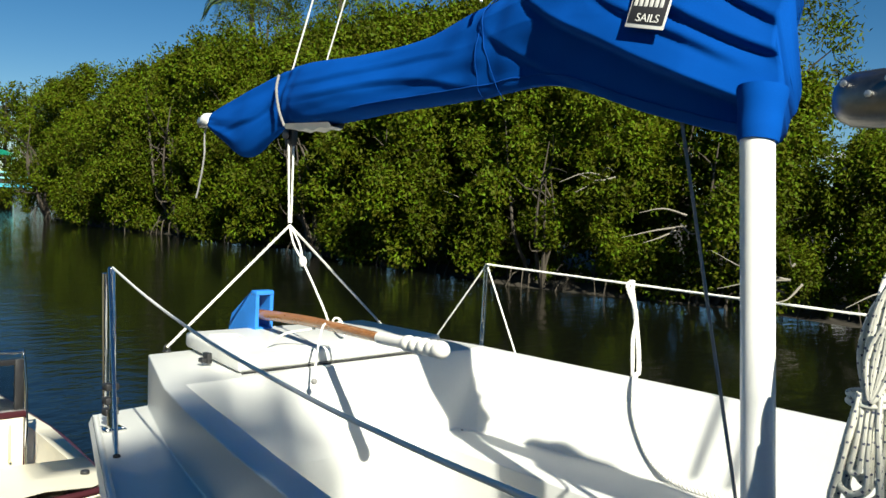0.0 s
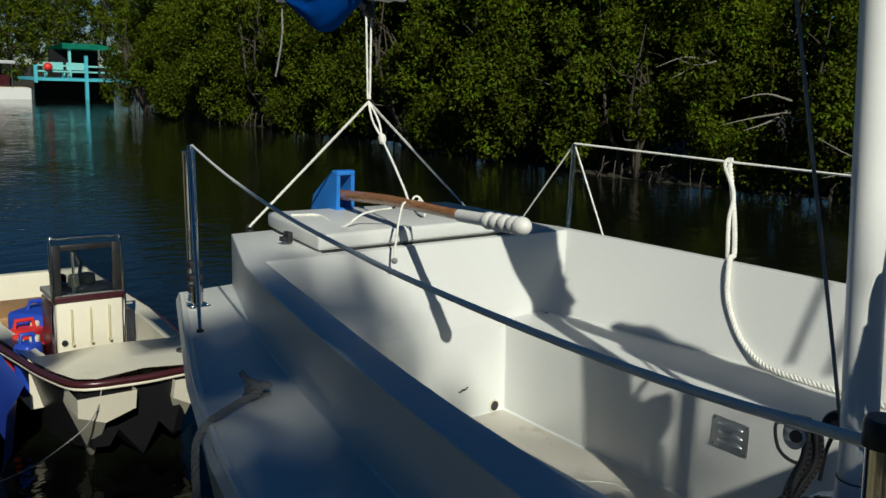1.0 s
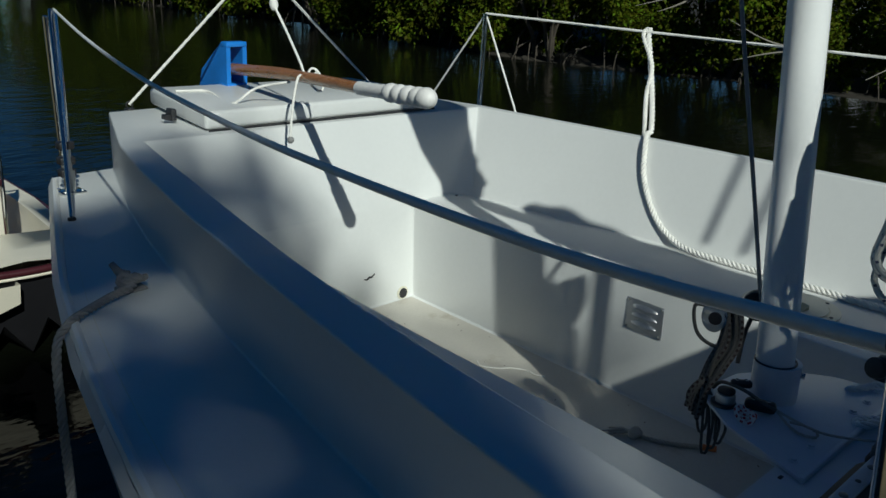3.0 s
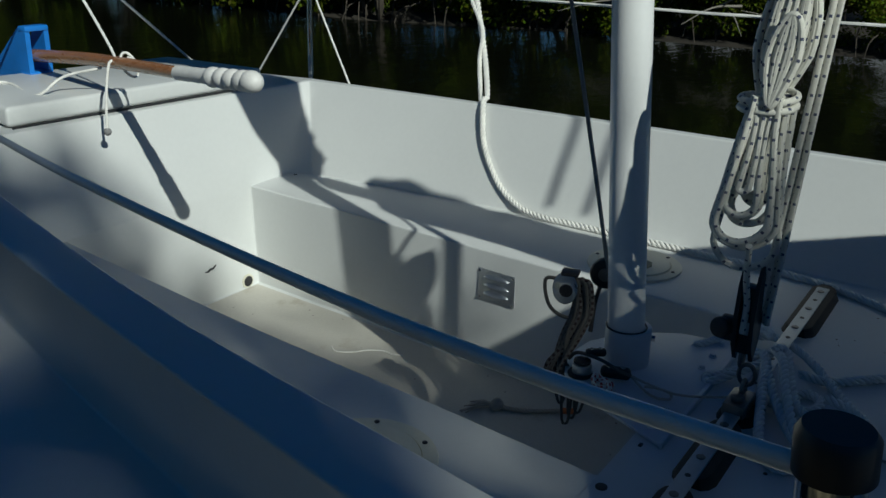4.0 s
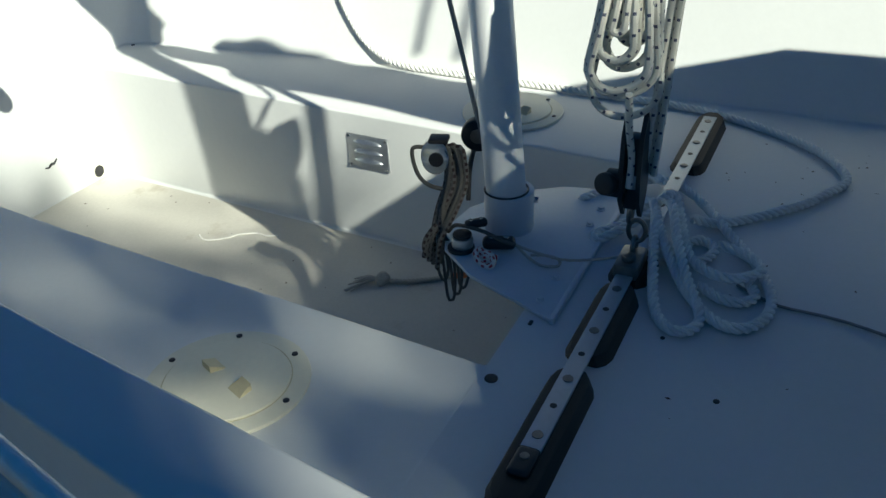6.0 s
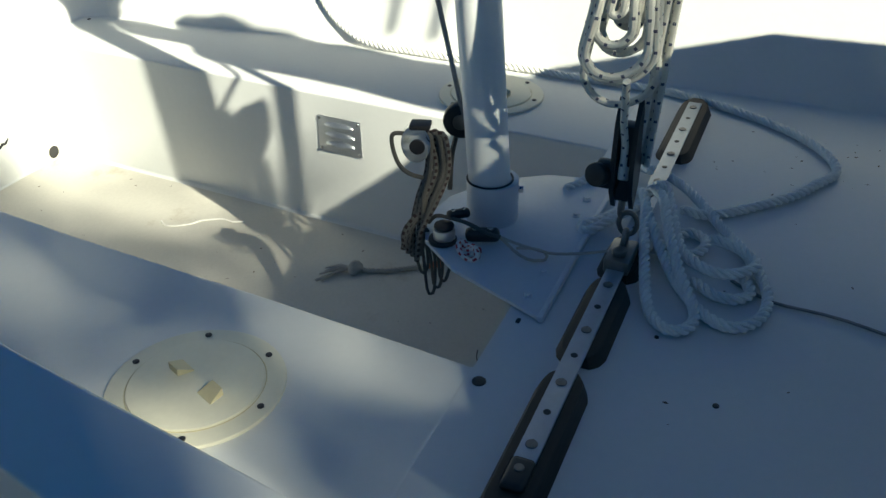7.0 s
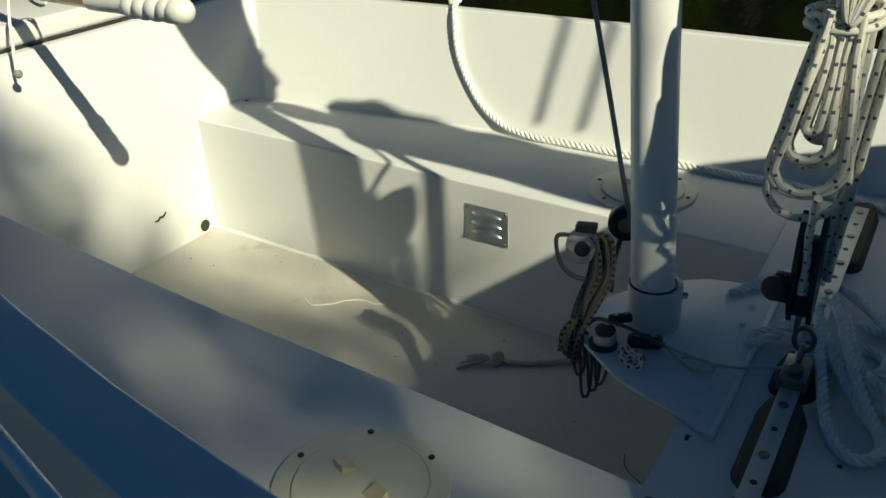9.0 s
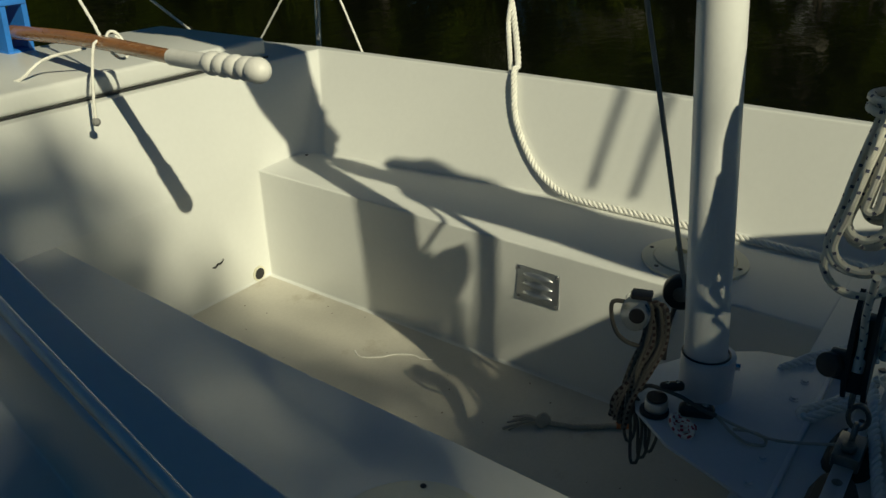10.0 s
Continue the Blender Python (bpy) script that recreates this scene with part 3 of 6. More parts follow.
# ---------------------------------------------------------------- inspection hatches
def inspection_hatch(at, turn):
    h = thing("inspection_hatch", at, "round cream plastic screw-in inspection hatch on the bench", "hatch", "bench hatches")
    bm = B()
    disc(bm, (0, 0, 0), 0.134, 0.008, 56, bevel=0.003)
    part("ring", bm, CREAM, h, local=True)
    bm = B()
    tube(bm, [(0.104 * math.cos(a), 0.104 * math.sin(a), 0.0082) for a in np.linspace(0, 2 * math.pi, 57)], 0.0010, 6)
    part("seam", bm, GRIP_CREAM, h, "dark seam round the lid", local=True)
    bm = B()
    disc(bm, (0, 0, 0.006), 0.102, 0.006, 56, bevel=0.002)
    lid_ = part("lid", bm, CREAM, h, local=True)
    for s in (-1, 1):
        bm = B()
        m = Matrix.Rotation(radians(turn + 40), 4, 'Z') @ Matrix.Translation((s * 0.042, 0, 0.0125))
        vs = [bm.verts.new(m @ Vector(p)) for p in ((-0.018, -0.012 * s, -0.0003), (0.018, -0.012 * s, -0.0003), (0.013, 0.013 * s, -0.0003), (-0.013, 0.013 * s, -0.0003),
                                                   (-0.018, -0.012 * s, 0.0005), (0.018, -0.012 * s, 0.0005), (0.013, 0.013 * s, 0.013), (-0.013, 0.013 * s, 0.013))]
        for f in ((0, 1, 5, 4), (1, 2, 6, 5), (2, 3, 7, 6), (3, 0, 4, 7), (4, 5, 6, 7), (0, 3, 2, 1)):
            bm.faces.new([vs[i] for i in f])
        part("finger_grip", bm, GRIP_CREAM, lid_, local=True)
    bolt = None
    for k in range(6):
        a = radians(turn + 60 * k)
        m = Matrix.Translation((0.1175 * math.cos(a), 0.1175 * math.sin(a), 0.008)) @ Matrix.Rotation(a, 4, 'Z')
        if bolt is None:
            bm = B()
            disc(bm, (0, 0, 0), 0.0055, 0.0025, 12, bevel=0.001)
            bolt = part("screw", bm, BLACK, h, local=True)
            bolt.matrix_basis = m
        else:
            share("screw", bolt, h, m)
    return h


inspection_hatch((-0.173, 0.385, 0.0), 27)
inspection_hatch((1.045, 0.375, 0.0), 27)

# ---------------------------------------------------------------- mizzen mast on its step plate
plate = thing("mast_step_plate", (0.43, 0.05, 0.0), "painted metal mast step plate bolted to the bridge deck", "plate")
bm = B()
top = [(0.175, -0.035), (0.69, -0.035), (0.665, 0.10), (0.60, 0.20), (0.50, 0.258), (0.40, 0.268), (0.325, 0.235), (0.255, 0.15)]
a = [bm.verts.new((x, y, 0.002)) for x, y in top]
b = [bm.verts.new((x, y, 0.010)) for x, y in top]
bm.faces.new(a[::-1]), bm.faces.new(b)
for k in range(len(top)):
    bm.faces.new((a[k], a[(k + 1) % len(top)], b[(k + 1) % len(top)], b[k]))
bmesh.ops.bevel(bm, geom=list(bm.edges), offset=0.002, segments=2, affect='EDGES', profile=0.5)
part("step_plate", bm, PLATE_PAINT, plate)
bm = B()
box(bm, (0.172, -0.044, 0.0), (0.692, -0.034, 0.014), 0.003)
part("front_lip", bm, PLATE_PAINT, plate)
bolt = None
for x, y in ((0.224, -0.001), (0.302, -0.002), (0.517, -0.001), (0.588, -0.003), (0.660, 0.001)):
    if bolt is None:
        bm = B()
        disc(bm, (0, 0, 0), 0.009, 0.002, 14)
        disc(bm, (0, 0, 0.002), 0.0065, 0.005, 6)
        bolt = part("bolt", bm, PLATE_PAINT, plate, local=True)
        bolt.location = (x - 0.43, y - 0.05, 0.010)
    else:
        share("bolt", bolt, plate, Matrix.Translation((x - 0.43, y - 0.05, 0.010)))
MX, MY = 0.455, 0.150
mast = thing("mizzen_mast", (MX, MY, 0.01), "white painted round mizzen mast in a deck collar", "mast")
bm = B()
tube(bm, straight((MX, MY, 0.0), (MX - 0.055, MY + 0.065, 1.195), 6), 0.0400, 40)
part("tube", bm, MAST_PAINT, mast)
bm = B()
disc(bm, (MX, MY, 0.006), 0.0500, 0.088, 40, bevel=0.002)
collar = part("collar", bm, PLATE_PAINT, mast)
bm = B()
disc(bm, (MX + 0.012, MY - 0.048, 0.073), 0.007, 0.009, 6, axis=(0.2, -0.97, 0))
part("clamp_bolt", bm, STEEL, collar)
bm = B()
tube(bm, [(MX - 0.004 + 0.0435 * math.cos(t), MY + 0.004 + 0.0435 * math.sin(t), 0.095) for t in np.linspace(0, 2 * math.pi, 33)], 0.0022, 6)
part("collar_seam", bm, BLACK, collar, "dark gap at the collar's lip")

# ---------------------------------------------------------------- mizzen boom, sail cover, halyards
YB = lambda y: 0.457 + 0.03 * y
boom = thing("mizzen_boom", (YB(1.4), 1.4, 1.3), "mizzen boom with its furled sail under a blue cover", "boom")
bm = B()
tube(bm, [(YB(y), y, z) for y, z in ((0.24, 1.43), (2.93, 1.275))], 0.026, 16)
part("spar", bm, ALLOY, boom)
bm = B()
disc(bm, (YB(2.9), 2.83, 1.282), 0.034, 0.07, 16, 0.008, axis=(0.03, 1, 0))
part("end_cap", bm, MAST_PAINT, boom)


def cover_section(s):
    """Lower and upper edge and half width of the blue cover at the share s of the way from the mast to the boom's end."""
    y = 0.185 + (2.82 - 0.185) * s
    low = hermite([(0.165, 1.16), (0.3, 1.185), (0.55, 1.245), (0.88, 1.335), (1.15, 1.312), (1.56, 1.283), (2.09, 1.245), (2.22, 1.25), (2.35, 1.19), (2.54, 1.118), (2.66, 1.165), (2.82, 1.235)], y)
    high = hermite([(0.165, 1.74), (0.3, 1.78), (0.6, 1.72), (0.9, 1.66), (1.19, 1.585), (1.4, 1.525), (1.76, 1.49), (2.16, 1.475), (2.28, 1.455), (2.6, 1.375), (2.82, 1.315)], y)
    half = hermite([(0.165, 0.05), (0.23, 0.062), (0.36, 0.078), (0.9, 0.078), (1.5, 0.076), (2.16, 0.07), (2.22, 0.05), (2.5, 0.062), (2.82, 0.035)], y)
    return y, low, high, half


PLEATS = (
    (((0.165, 1.225), (0.3, 1.272), (0.45, 1.335), (0.65, 1.42), (0.85, 1.515), (1.0, 1.62)), 0.034, 0.075, 0.036),
    (((0.165, 1.36), (0.3, 1.412), (0.42, 1.475), (0.55, 1.56), (0.7, 1.68)), 0.022, 0.045, 0.024),
    (((0.165, 1.43), (0.27, 1.485), (0.36, 1.545), (0.5, 1.64), (0.6, 1.72)), 0.019, 0.035, 0.020),
    (((0.165, 1.52), (0.25, 1.56), (0.35, 1.63), (0.5, 1.75)), 0.015, 0.03, 0.018),
    (((0.3, 1.36), (0.5, 1.455), (0.68, 1.55), (0.8, 1.66)), 0.014, 0.04, 0.02),
    (((0.7, 1.30), (0.95, 1.40), (1.1, 1.50), (1.2, 1.6)), 0.010, 0.05, 0.025),
    (((1.2, 1.34), (1.5, 1.375), (1.8, 1.36), (2.1, 1.33)), 0.008, 0.05, 0.03),
    (((1.25, 1.45), (1.6, 1.43), (1.95, 1.40), (2.2, 1.39)), 0.006, 0.04, 0.025),
    (((2.24, 1.36), (2.4, 1.28), (2.55, 1.25), (2.75, 1.21)), 0.009, 0.03, 0.018),
)


def pleats_at(y):
    """Pleat lines that cross the cover at y: height, depth, and how far each reaches above and below."""
    out = []
    for line, deep, over, under in PLEATS:
        y0, y1 = line[0][0], line[-1][0]
        fade = min(1, max(0, (y - y0 + 0.06) / 0.12)) * min(1, max(0, (y1 - y) / 0.22))
        if fade > 0:
            out.append((hermite(line, y) + 0.006 * noise.noise((y * 7, y0 * 9, 3)), deep * fade, over, under))
    return out


def pleat_push(z, lines):
    """Outward push of the slack cloth: it hangs over each pleat line and tucks in below it."""
    push = 0.0
    for at, deep, over, under in lines:
        d = z - at
        push += 0.75 * deep * (math.exp(-d / over) if d > 0 else -1.1 * math.exp(d / under)) * min(1, abs(d) / 0.012)
    return push


bm = B()
rows = []
NS, NR = 250, 280
for i in range(NS + 1):
    s = i / NS
    y, low, high, half = cover_section(s)
    slack = min(1.0, max(0.0, (1.3 - y) / 0.4))
    boot = min(1.0, max(0.0, (0.40 - y) / 0.18))
    row, lines = [], pleats_at(y)
    edge = min(0.55, max(0.12, (hermite(PLEATS[0][0], min(y, 1.0)) - low) / (high - low)))
    for k in range(NR):
        a = 2 * math.pi * k / NR
        ca, sa = math.cos(a), math.sin(a)
        v = 0.5 + 0.5 * sa
        z = low + (high - low) * v
        full = half * (abs(ca) ** 0.75) * (1.15 - 0.55 * v)
        # the cloth tucks in under the furled sail, down to the hem
        tuck = half * (0.22 + 0.95 * min(1, v / edge)) * min(1, 2.2 * (1 - v) ** 0.55) * min(1, abs(ca) * 6)
        w = full * (1 - slack) + tuck * slack
        w = w * (1 - boot) + boot * max(half * 0.9, 0.049) * min(1.0, abs(ca) * 2.4)
        w += 0.005 * noise.noise((y * 6, v * 6, math.copysign(2, ca))) + 0.010 * noise.noise((y * 1.7, v * 3, ca)) * (1 - boot)
        w += pleat_push(z, lines) * min(1, abs(ca) * 2.5)
        w += 0.004 * math.exp(-((y - 1.1) / 0.1) ** 2) * math.sin(44 * y + 5 * v) + 0.006 * math.exp(-((y - 2.21) / 0.07) ** 2) * math.sin(60 * y + 4 * v)
        w = max(w, 0.049 * boot * min(1.0, abs(ca) * 2.4))
        nose = max(0.0, 1 - (y - 0.185) / 0.08) * (0.030 * math.exp(-((z - 1.30) / 0.075) ** 2) + 0.022 * math.exp(-((z - 1.50) / 0.05) ** 2) - 0.012)
        row.append((YB(y) + w * math.copysign(1, ca), y - nose, z))
    row.append(row[0])
    rows.append(row)
cover_rows = rows
vs = grid_mesh(bm, rows)
bm.faces.new(vs[0][:-1])
bm.faces.new(vs[-1][:-1][::-1])
bmesh.ops.remove_doubles(bm, verts=bm.verts, dist=0.0003)
cover = part("sail_cover", bm, CANVAS, boom, "bright unseen blue sail cover, shaped for its shadow on the bench", angle=180)
hem = []
for r in cover_rows[6:150:2]:
    near = [p for p in r if p[0] < YB(p[1])]
    lowest = min(p[2] for p in near)
    p = min(near, key=lambda q: abs(q[2] - lowest - 0.03))
    hem.append((p[0] - 0.001, p[1], p[2]))
bm = B()
tube(bm, smooth_path(hem, 0.02), 0.0024, 6)
part("hem", bm, CANVAS_TAPE, cover, "stitched lower hem")
bm = B()
tube(bm, straight((MX - 0.053, MY + 0.063, 1.165), (MX - 0.03, MY + 0.07, 1.29), 8), lambda s: 0.0465 + 0.012 * s + 0.0015 * math.sin(9 * s), 40)
part("collar_hem", bm, CANVAS, cover)
# furled white sail hanging below the hem
bm = B()
rows = []
for i in range(30):
    y = 1.9 + 0.3 * i / 29
    d = 0.010 * math.sin(math.pi * i / 29) + 0.004 * math.sin(i * 0.7)
    rows.append([(YB(y) - 0.05, y, 1.25), (YB(y) - 0.035, y, 1.235 - d), (YB(y) + 0.02, y, 1.23 - d), (YB(y) + 0.05, y, 1.30)])
grid_mesh(bm, rows)
part("furled_sail", bm, SAILCLOTH, boom, "white sailcloth showing below the cover")
# black maker's patch with a pale edge and lettering
yp, zp = 0.492, 1.492
patch = None
bm = B()
box(bm, (-0.0015, -0.056, -0.052), (0.0015, 0.056, 0.052), 0.001)
patch = part("maker_patch", bm, LETTER, cover, "pale-edged black cloth label", local=True)
px_ = min(p[0] for r in cover_rows for p in r if abs(p[1] - yp) < 0.06 and abs(p[2] - zp) < 0.045) - 0.001
PATCH_AT = Matrix.Translation((px_ - boom.location.x, yp - boom.location.y, zp - boom.location.z)) @ Matrix.Rotation(radians(10), 4, 'X') @ Matrix.Rotation(radians(9), 4, 'Y')
patch.matrix_basis = PATCH_AT

# black face and letter bars of the patch
bm = B()
box(bm, (-0.0035, -0.051, -0.041), (-0.0012, 0.051, 0.047), 0.0005)
bm.transform(PATCH_AT)
part("patch_face", bm, BLACK_PATCH, cover, "black label face", local=True)


def lettering(word, size, m, parent, mat):
    cu = bpy.data.curves.new("word", 'FONT')
    cu.body, cu.size, cu.extrude, cu.align_x = word, size, 0.0006, 'CENTER'
    tmp = bpy.data.objects.new("word", cu)
    me = bpy.data.meshes.new_from_object(tmp)
    bpy.data.objects.remove(tmp)
    me.materials.append(mat)
    me.transform(m)
    o = new("lettering", me)
    o.parent = parent
    return tagged(o, "pale stitched lettering")


FACE = Matrix(((0, 0, -1, 0), (-1, 0, 0, 0), (0, 1, 0, 0), (0, 0, 0, 1)))
lettering("SAILS", 0.029, PATCH_AT @ Matrix.Translation((-0.0042, -0.005, -0.036)) @ FACE, cover, LETTER)
bm = B()
for k in range(6):
    box(bm, (-0.0042, 0.036 - 0.015 * k, 0.002), (-0.003, 0.046 - 0.015 * k, 0.028 + 0.012 * (k == 0)), 0.0003)
bm.transform(PATCH_AT)
part("lettering", bm, LETTER, cover, "pale bars of lettering", local=True)

# lacing, topping lift and sheet of the mizzen
lift = thing("topping_lift", (YB(2.25), 2.25, 1.45), "white braided topping lift lines above the boom", "line")
bm = B()
tube(bm, straight((YB(2.25), 2.25, 1.40), (YB(1.55), 1.55, 2.9), 12), 0.0037, 8)
part("line", bm, WHITE_ROPE, lift)
bm = B()
tube(bm, straight((YB(2.0), 2.0, 1.47), (YB(1.35), 1.35, 2.9), 12), 0.003, 8)
part("line", bm, WHITE_ROPE, lift)
tie = thing("cover_tie", (YB(2.2), 2.2, 1.3), "cord lashing round the blue sail cover", "cord")
bm = B()
tube(bm, smooth_path([(YB(2.2) - 0.052, 2.235, 1.44), (YB(2.2) - 0.075, 2.215, 1.38), (YB(2.2) - 0.07, 2.20, 1.30), (YB(2.2) - 0.05, 2.19, 1.24)], 0.005), 0.006, 8, 3, 0.018)
part("lashing", bm, OLD_ROPE, tie)
lacing = thing("cover_lacing", (YB(1.1), 1.1, 1.45), "thin dark lacing cord crossed down the blue cover", "cord")
for y0, sway in ((1.085, 0.02), (1.135, -0.015)):
    pts = []
    for zz in np.linspace(1.64, 1.30, 12):
        near = min((p for r in cover_rows for p in r if abs(p[1] - y0) < 0.03 and p[0] < YB(1.1)), key=lambda p: abs(p[2] - zz))
        pts.append((near[0] - 0.003, y0 + sway * math.sin(9 * zz), zz))
    bm = B()
    tube(bm, smooth_path(pts, 0.015), 0.0014, 6)
    part("cord_line", bm, CANVAS_TAPE, lacing)
bm = B()
tube(bm, smooth_path([(YB(1.1) - 0.02, 1.1, 1.68), (YB(1.1) - 0.075, 1.1, 1.635), (YB(1.1) - 0.098, 1.1, 1.585)], 0.012), 0.005, 8)
part("strap", bm, WHITE_ROPE, lacing, "short white strap end")
tail = thing("boom_end_line", (YB(2.9), 2.9, 1.2), "thin cord hanging from the boom end", "cord")
bm = B()
tube(bm, smooth_path([(YB(2.86), 2.87, 1.285), (YB(2.87), 2.90, 1.22), (YB(2.88), 2.90, 1.12), (YB(2.9), 2.93, 1.01), (YB(2.9), 2.96, 0.93)], 0.02), 0.005, 6, 3, 0.03)
part("cord_line", bm, OLD_ROPE, tail)

APEX = Vector((0.518, 2.19, 0.85))
sheet = thing("mizzen_sheet", APEX, "white rope bridle and sheet from boom to stern", "rope")
bm = B()
box(bm, (YB(2.2) - 0.018, 2.185, 1.165), (YB(2.2) + 0.018, 2.235, 1.245), 0.012)
part("block", bm, BLACK, sheet, "black sheet block")
bm = B()
disc(bm, (YB(2.2) - 0.022, 2.21, 1.21), 0.02, 0.008, 20, 0.002, axis=(-1, 0, 0))
part("sheave", bm, BLACK, sheet)
for dx in (-0.012, 0.013):
    bm = B()
    tube(bm, straight((YB(2.2) + dx, 2.21, 1.2), APEX + Vector((dx * 0.4, 0, 0.01)), 20), 0.0046, 8, 3, 0.03)
    part("sheet_fall", bm, WHITE_ROPE, sheet)
for foot in ((0.185, 2.53, 0.335), (1.36, 2.55, 0.335)):
    bm = B()
    tube(bm, straight(APEX, foot, 60), 0.0058, 9, 3, 0.03)
    part("bridle_leg", bm, WHITE_ROPE, sheet)
    bm = B()
    disc(bm, Vector(foot) - Vector((0, 0, 0.02)), 0.018, 0.006, 16, 0.002)
    tube(bm, [(foot[0] + 0.012 * math.cos(t), foot[1], foot[2] - 0.004 + 0.014 * math.sin(t)) for t in np.linspace(0, 2 * math.pi, 17)], 0.003, 6)
    part("pad_eye", bm, BLACK, sheet, "dark deck eye")
KNOT = Vector((0.495, 2.065, 0.717))
for off in (-0.014, 0.014):
    bm = B()
    tube(bm, smooth_path([APEX, APEX.lerp(KNOT, 0.5) + Vector((off, 0, 0)), KNOT], 0.02), 0.0048, 8, 3, 0.03)
    part("knot_loop", bm, WHITE_ROPE, sheet)
bm = B()
bmesh.ops.create_uvsphere(bm, u_segments=14, v_segments=10, radius=0.0155, matrix=Matrix.Translation(KNOT))
for v in bm.verts:
    v.co += v.normal * 0.004 * noise.noise(v.co * 60)
    v.co.z = KNOT.z + (v.co.z - KNOT.z) * 1.25
part("knot", bm, WHITE_ROPE, sheet)
TILL_A, TILL_B = Vector((0.598, 2.49, 0.447)), Vector((0.303, 1.085, 0.541))
HALF = TILL_A.lerp(TILL_B, 0.45)
bm = B()
tube(bm, smooth_path([KNOT, KNOT.lerp(HALF + Vector((0.0, 0.0, 0.026)), 0.5) + Vector((0.004, 0, 0)), HALF + Vector((0.0, 0.0, 0.026)), HALF + Vector((-0.03, -0.012, 0.012)), HALF + Vector((-0.05, -0.016, -0.05)), HALF + Vector((-0.064, -0.02, -0.13)), HALF + Vector((-0.070, -0.023, -0.185))], 0.01), 0.0048, 8, 3, 0.03)
part("sheet_tail", bm, WHITE_ROPE, sheet)

# ---------------------------------------------------------------- rudder and tiller
rudder = thing("rudder", (0.66, 2.62, -1.15), "blue painted rudder head with a varnished wooden tiller", "rudder")


def cheek(x):
    bm = B()
    prof = [(2.46, 0.33), (2.46, 0.550), (2.50, 0.550), (2.66, 0.43), (2.70, 0.30), (2.72, -1.3), (2.60, -1.3), (2.56, 0.30)]
    l = [bm.verts.new((x + 0.05 * (y - 2.44) - 0.009, y, z)) for y, z in prof]
    r = [bm.verts.new((x + 0.05 * (y - 2.44) + 0.009, y, z)) for y, z in prof]
    bm.faces.new(l), bm.faces.new(r[::-1])
    for k in range(len(prof)):
        bm.faces.new((l[k], l[(k + 1) % len(prof)], r[(k + 1) % len(prof)], r[k]))
    return bm


for x in (0.560, 0.632):
    part("cheek", cheek(x), BLUE_PAINT, rudder)
bm = B()
box(bm, (0.551, 2.455, 0.534), (0.641, 2.50, 0.553), 0.004)
part("head_cap", bm, BLUE_PAINT, rudder)
bm = B()
box(bm, (0.551, 2.455, 0.33), (0.641, 2.52, 0.395), 0.006)
part("head_block", bm, BLUE_PAINT, rudder)
bm = B()
tube(bm, smooth_path([TILL_A, TILL_A.lerp(TILL_B, 0.35) + Vector((0, 0, 0.01)), TILL_A.lerp(TILL_B, 0.74)], 0.03), lambda s: 0.0225 - 0.005 * s, 14)
tiller = part("tiller", bm, WOOD, rudder, "varnished reddish wooden tiller")
bm = B()
g0 = 0.72
tube(bm, straight(TILL_A.lerp(TILL_B, g0), TILL_A.lerp(TILL_B, 0.84), 12), lambda s: 0.0205 + 0.0007 * math.sin(40 * s), 16)
part("grip_tape", bm, TAPE, tiller, "white tape wrapping")
bm = B()
tube(bm, straight(TILL_A.lerp(TILL_B, 0.835), TILL_B, 70), lambda s: (0.0185 + 0.009 * abs(math.sin(s * math.pi * 5.0)) ** 0.6 if s < 0.8 else 0.0285 * math.sqrt(max(0.02, 1 - ((s - 0.85) / 0.152) ** 2))), 20)
part("grip", bm, TAPE, tiller, "white ribbed rubber grip")
bm = B()
loop = [HALF + Vector((0.034 * math.cos(t) + 0.02 * math.sin(t * 0.5), -0.05 + 0.02 * math.sin(t), 0.005 + 0.034 * math.sin(t))) for t in np.linspace(0, 7, 34)]
tube(bm, loop, 0.0045, 8, 3, 0.03)
tl = thing("tiller_lashing", HALF, "white cord looped round the tiller", "rope")
part("cord_loops", bm, WHITE_ROPE, tl)
bm = B()
tube(bm, smooth_path([HALF + Vector((0.02, 0.1, -0.02)), HALF + Vector((-0.05, 0.2, -0.05)), HALF + Vector((-0.12, 0.25, -0.105)), (0.40, 2.35, 0.392), (0.30, 2.40, 0.392)], 0.02), 0.005, 8, 3, 0.03)
part("cord_tail", bm, WHITE_ROPE, tl)
CORD = [(HALF + Vector((-0.070, -0.023, -0.19))), Vector((HALF.x - 0.05, HALF.y - 0.05, 0.255))]
bm = B()
bmesh.ops.create_uvsphere(bm, u_segments=12, v_segments=8, radius=0.012, matrix=Matrix.Translation(CORD[0]))
part("end_knot", bm, OLD_ROPE, sheet, "frayed end knot")


# ---------------------------------------------------------------- stanchions and lifelines
def stanchion(base, top, label):
    base, top = Vector(base), Vector(top)
    s = thing("stanchion", base, label, "stanchion", "stanchions")
    bm = B()
    tube(bm, [base, base.lerp(top, 0.5), top], 0.0115, 18)
    part("post", bm, STEEL, s)
    bm = B()
    box(bm, base + Vector((-0.04, -0.035, -0.004)), base + Vector((0.04, 0.035, 0.006)), 0.003)
    tube(bm, [base, base.lerp(top, 0.12)], 0.018, 16)
    f = part("foot", bm, STEEL, s)
    for dx in (-0.028, 0.028):
        for dy in (-0.024, 0.024):
            bm = B()
            disc(bm, base + Vector((dx, dy, 0.006)), 0.006, 0.004, 8)
            part("bolt", bm, STEEL, f)
    return s


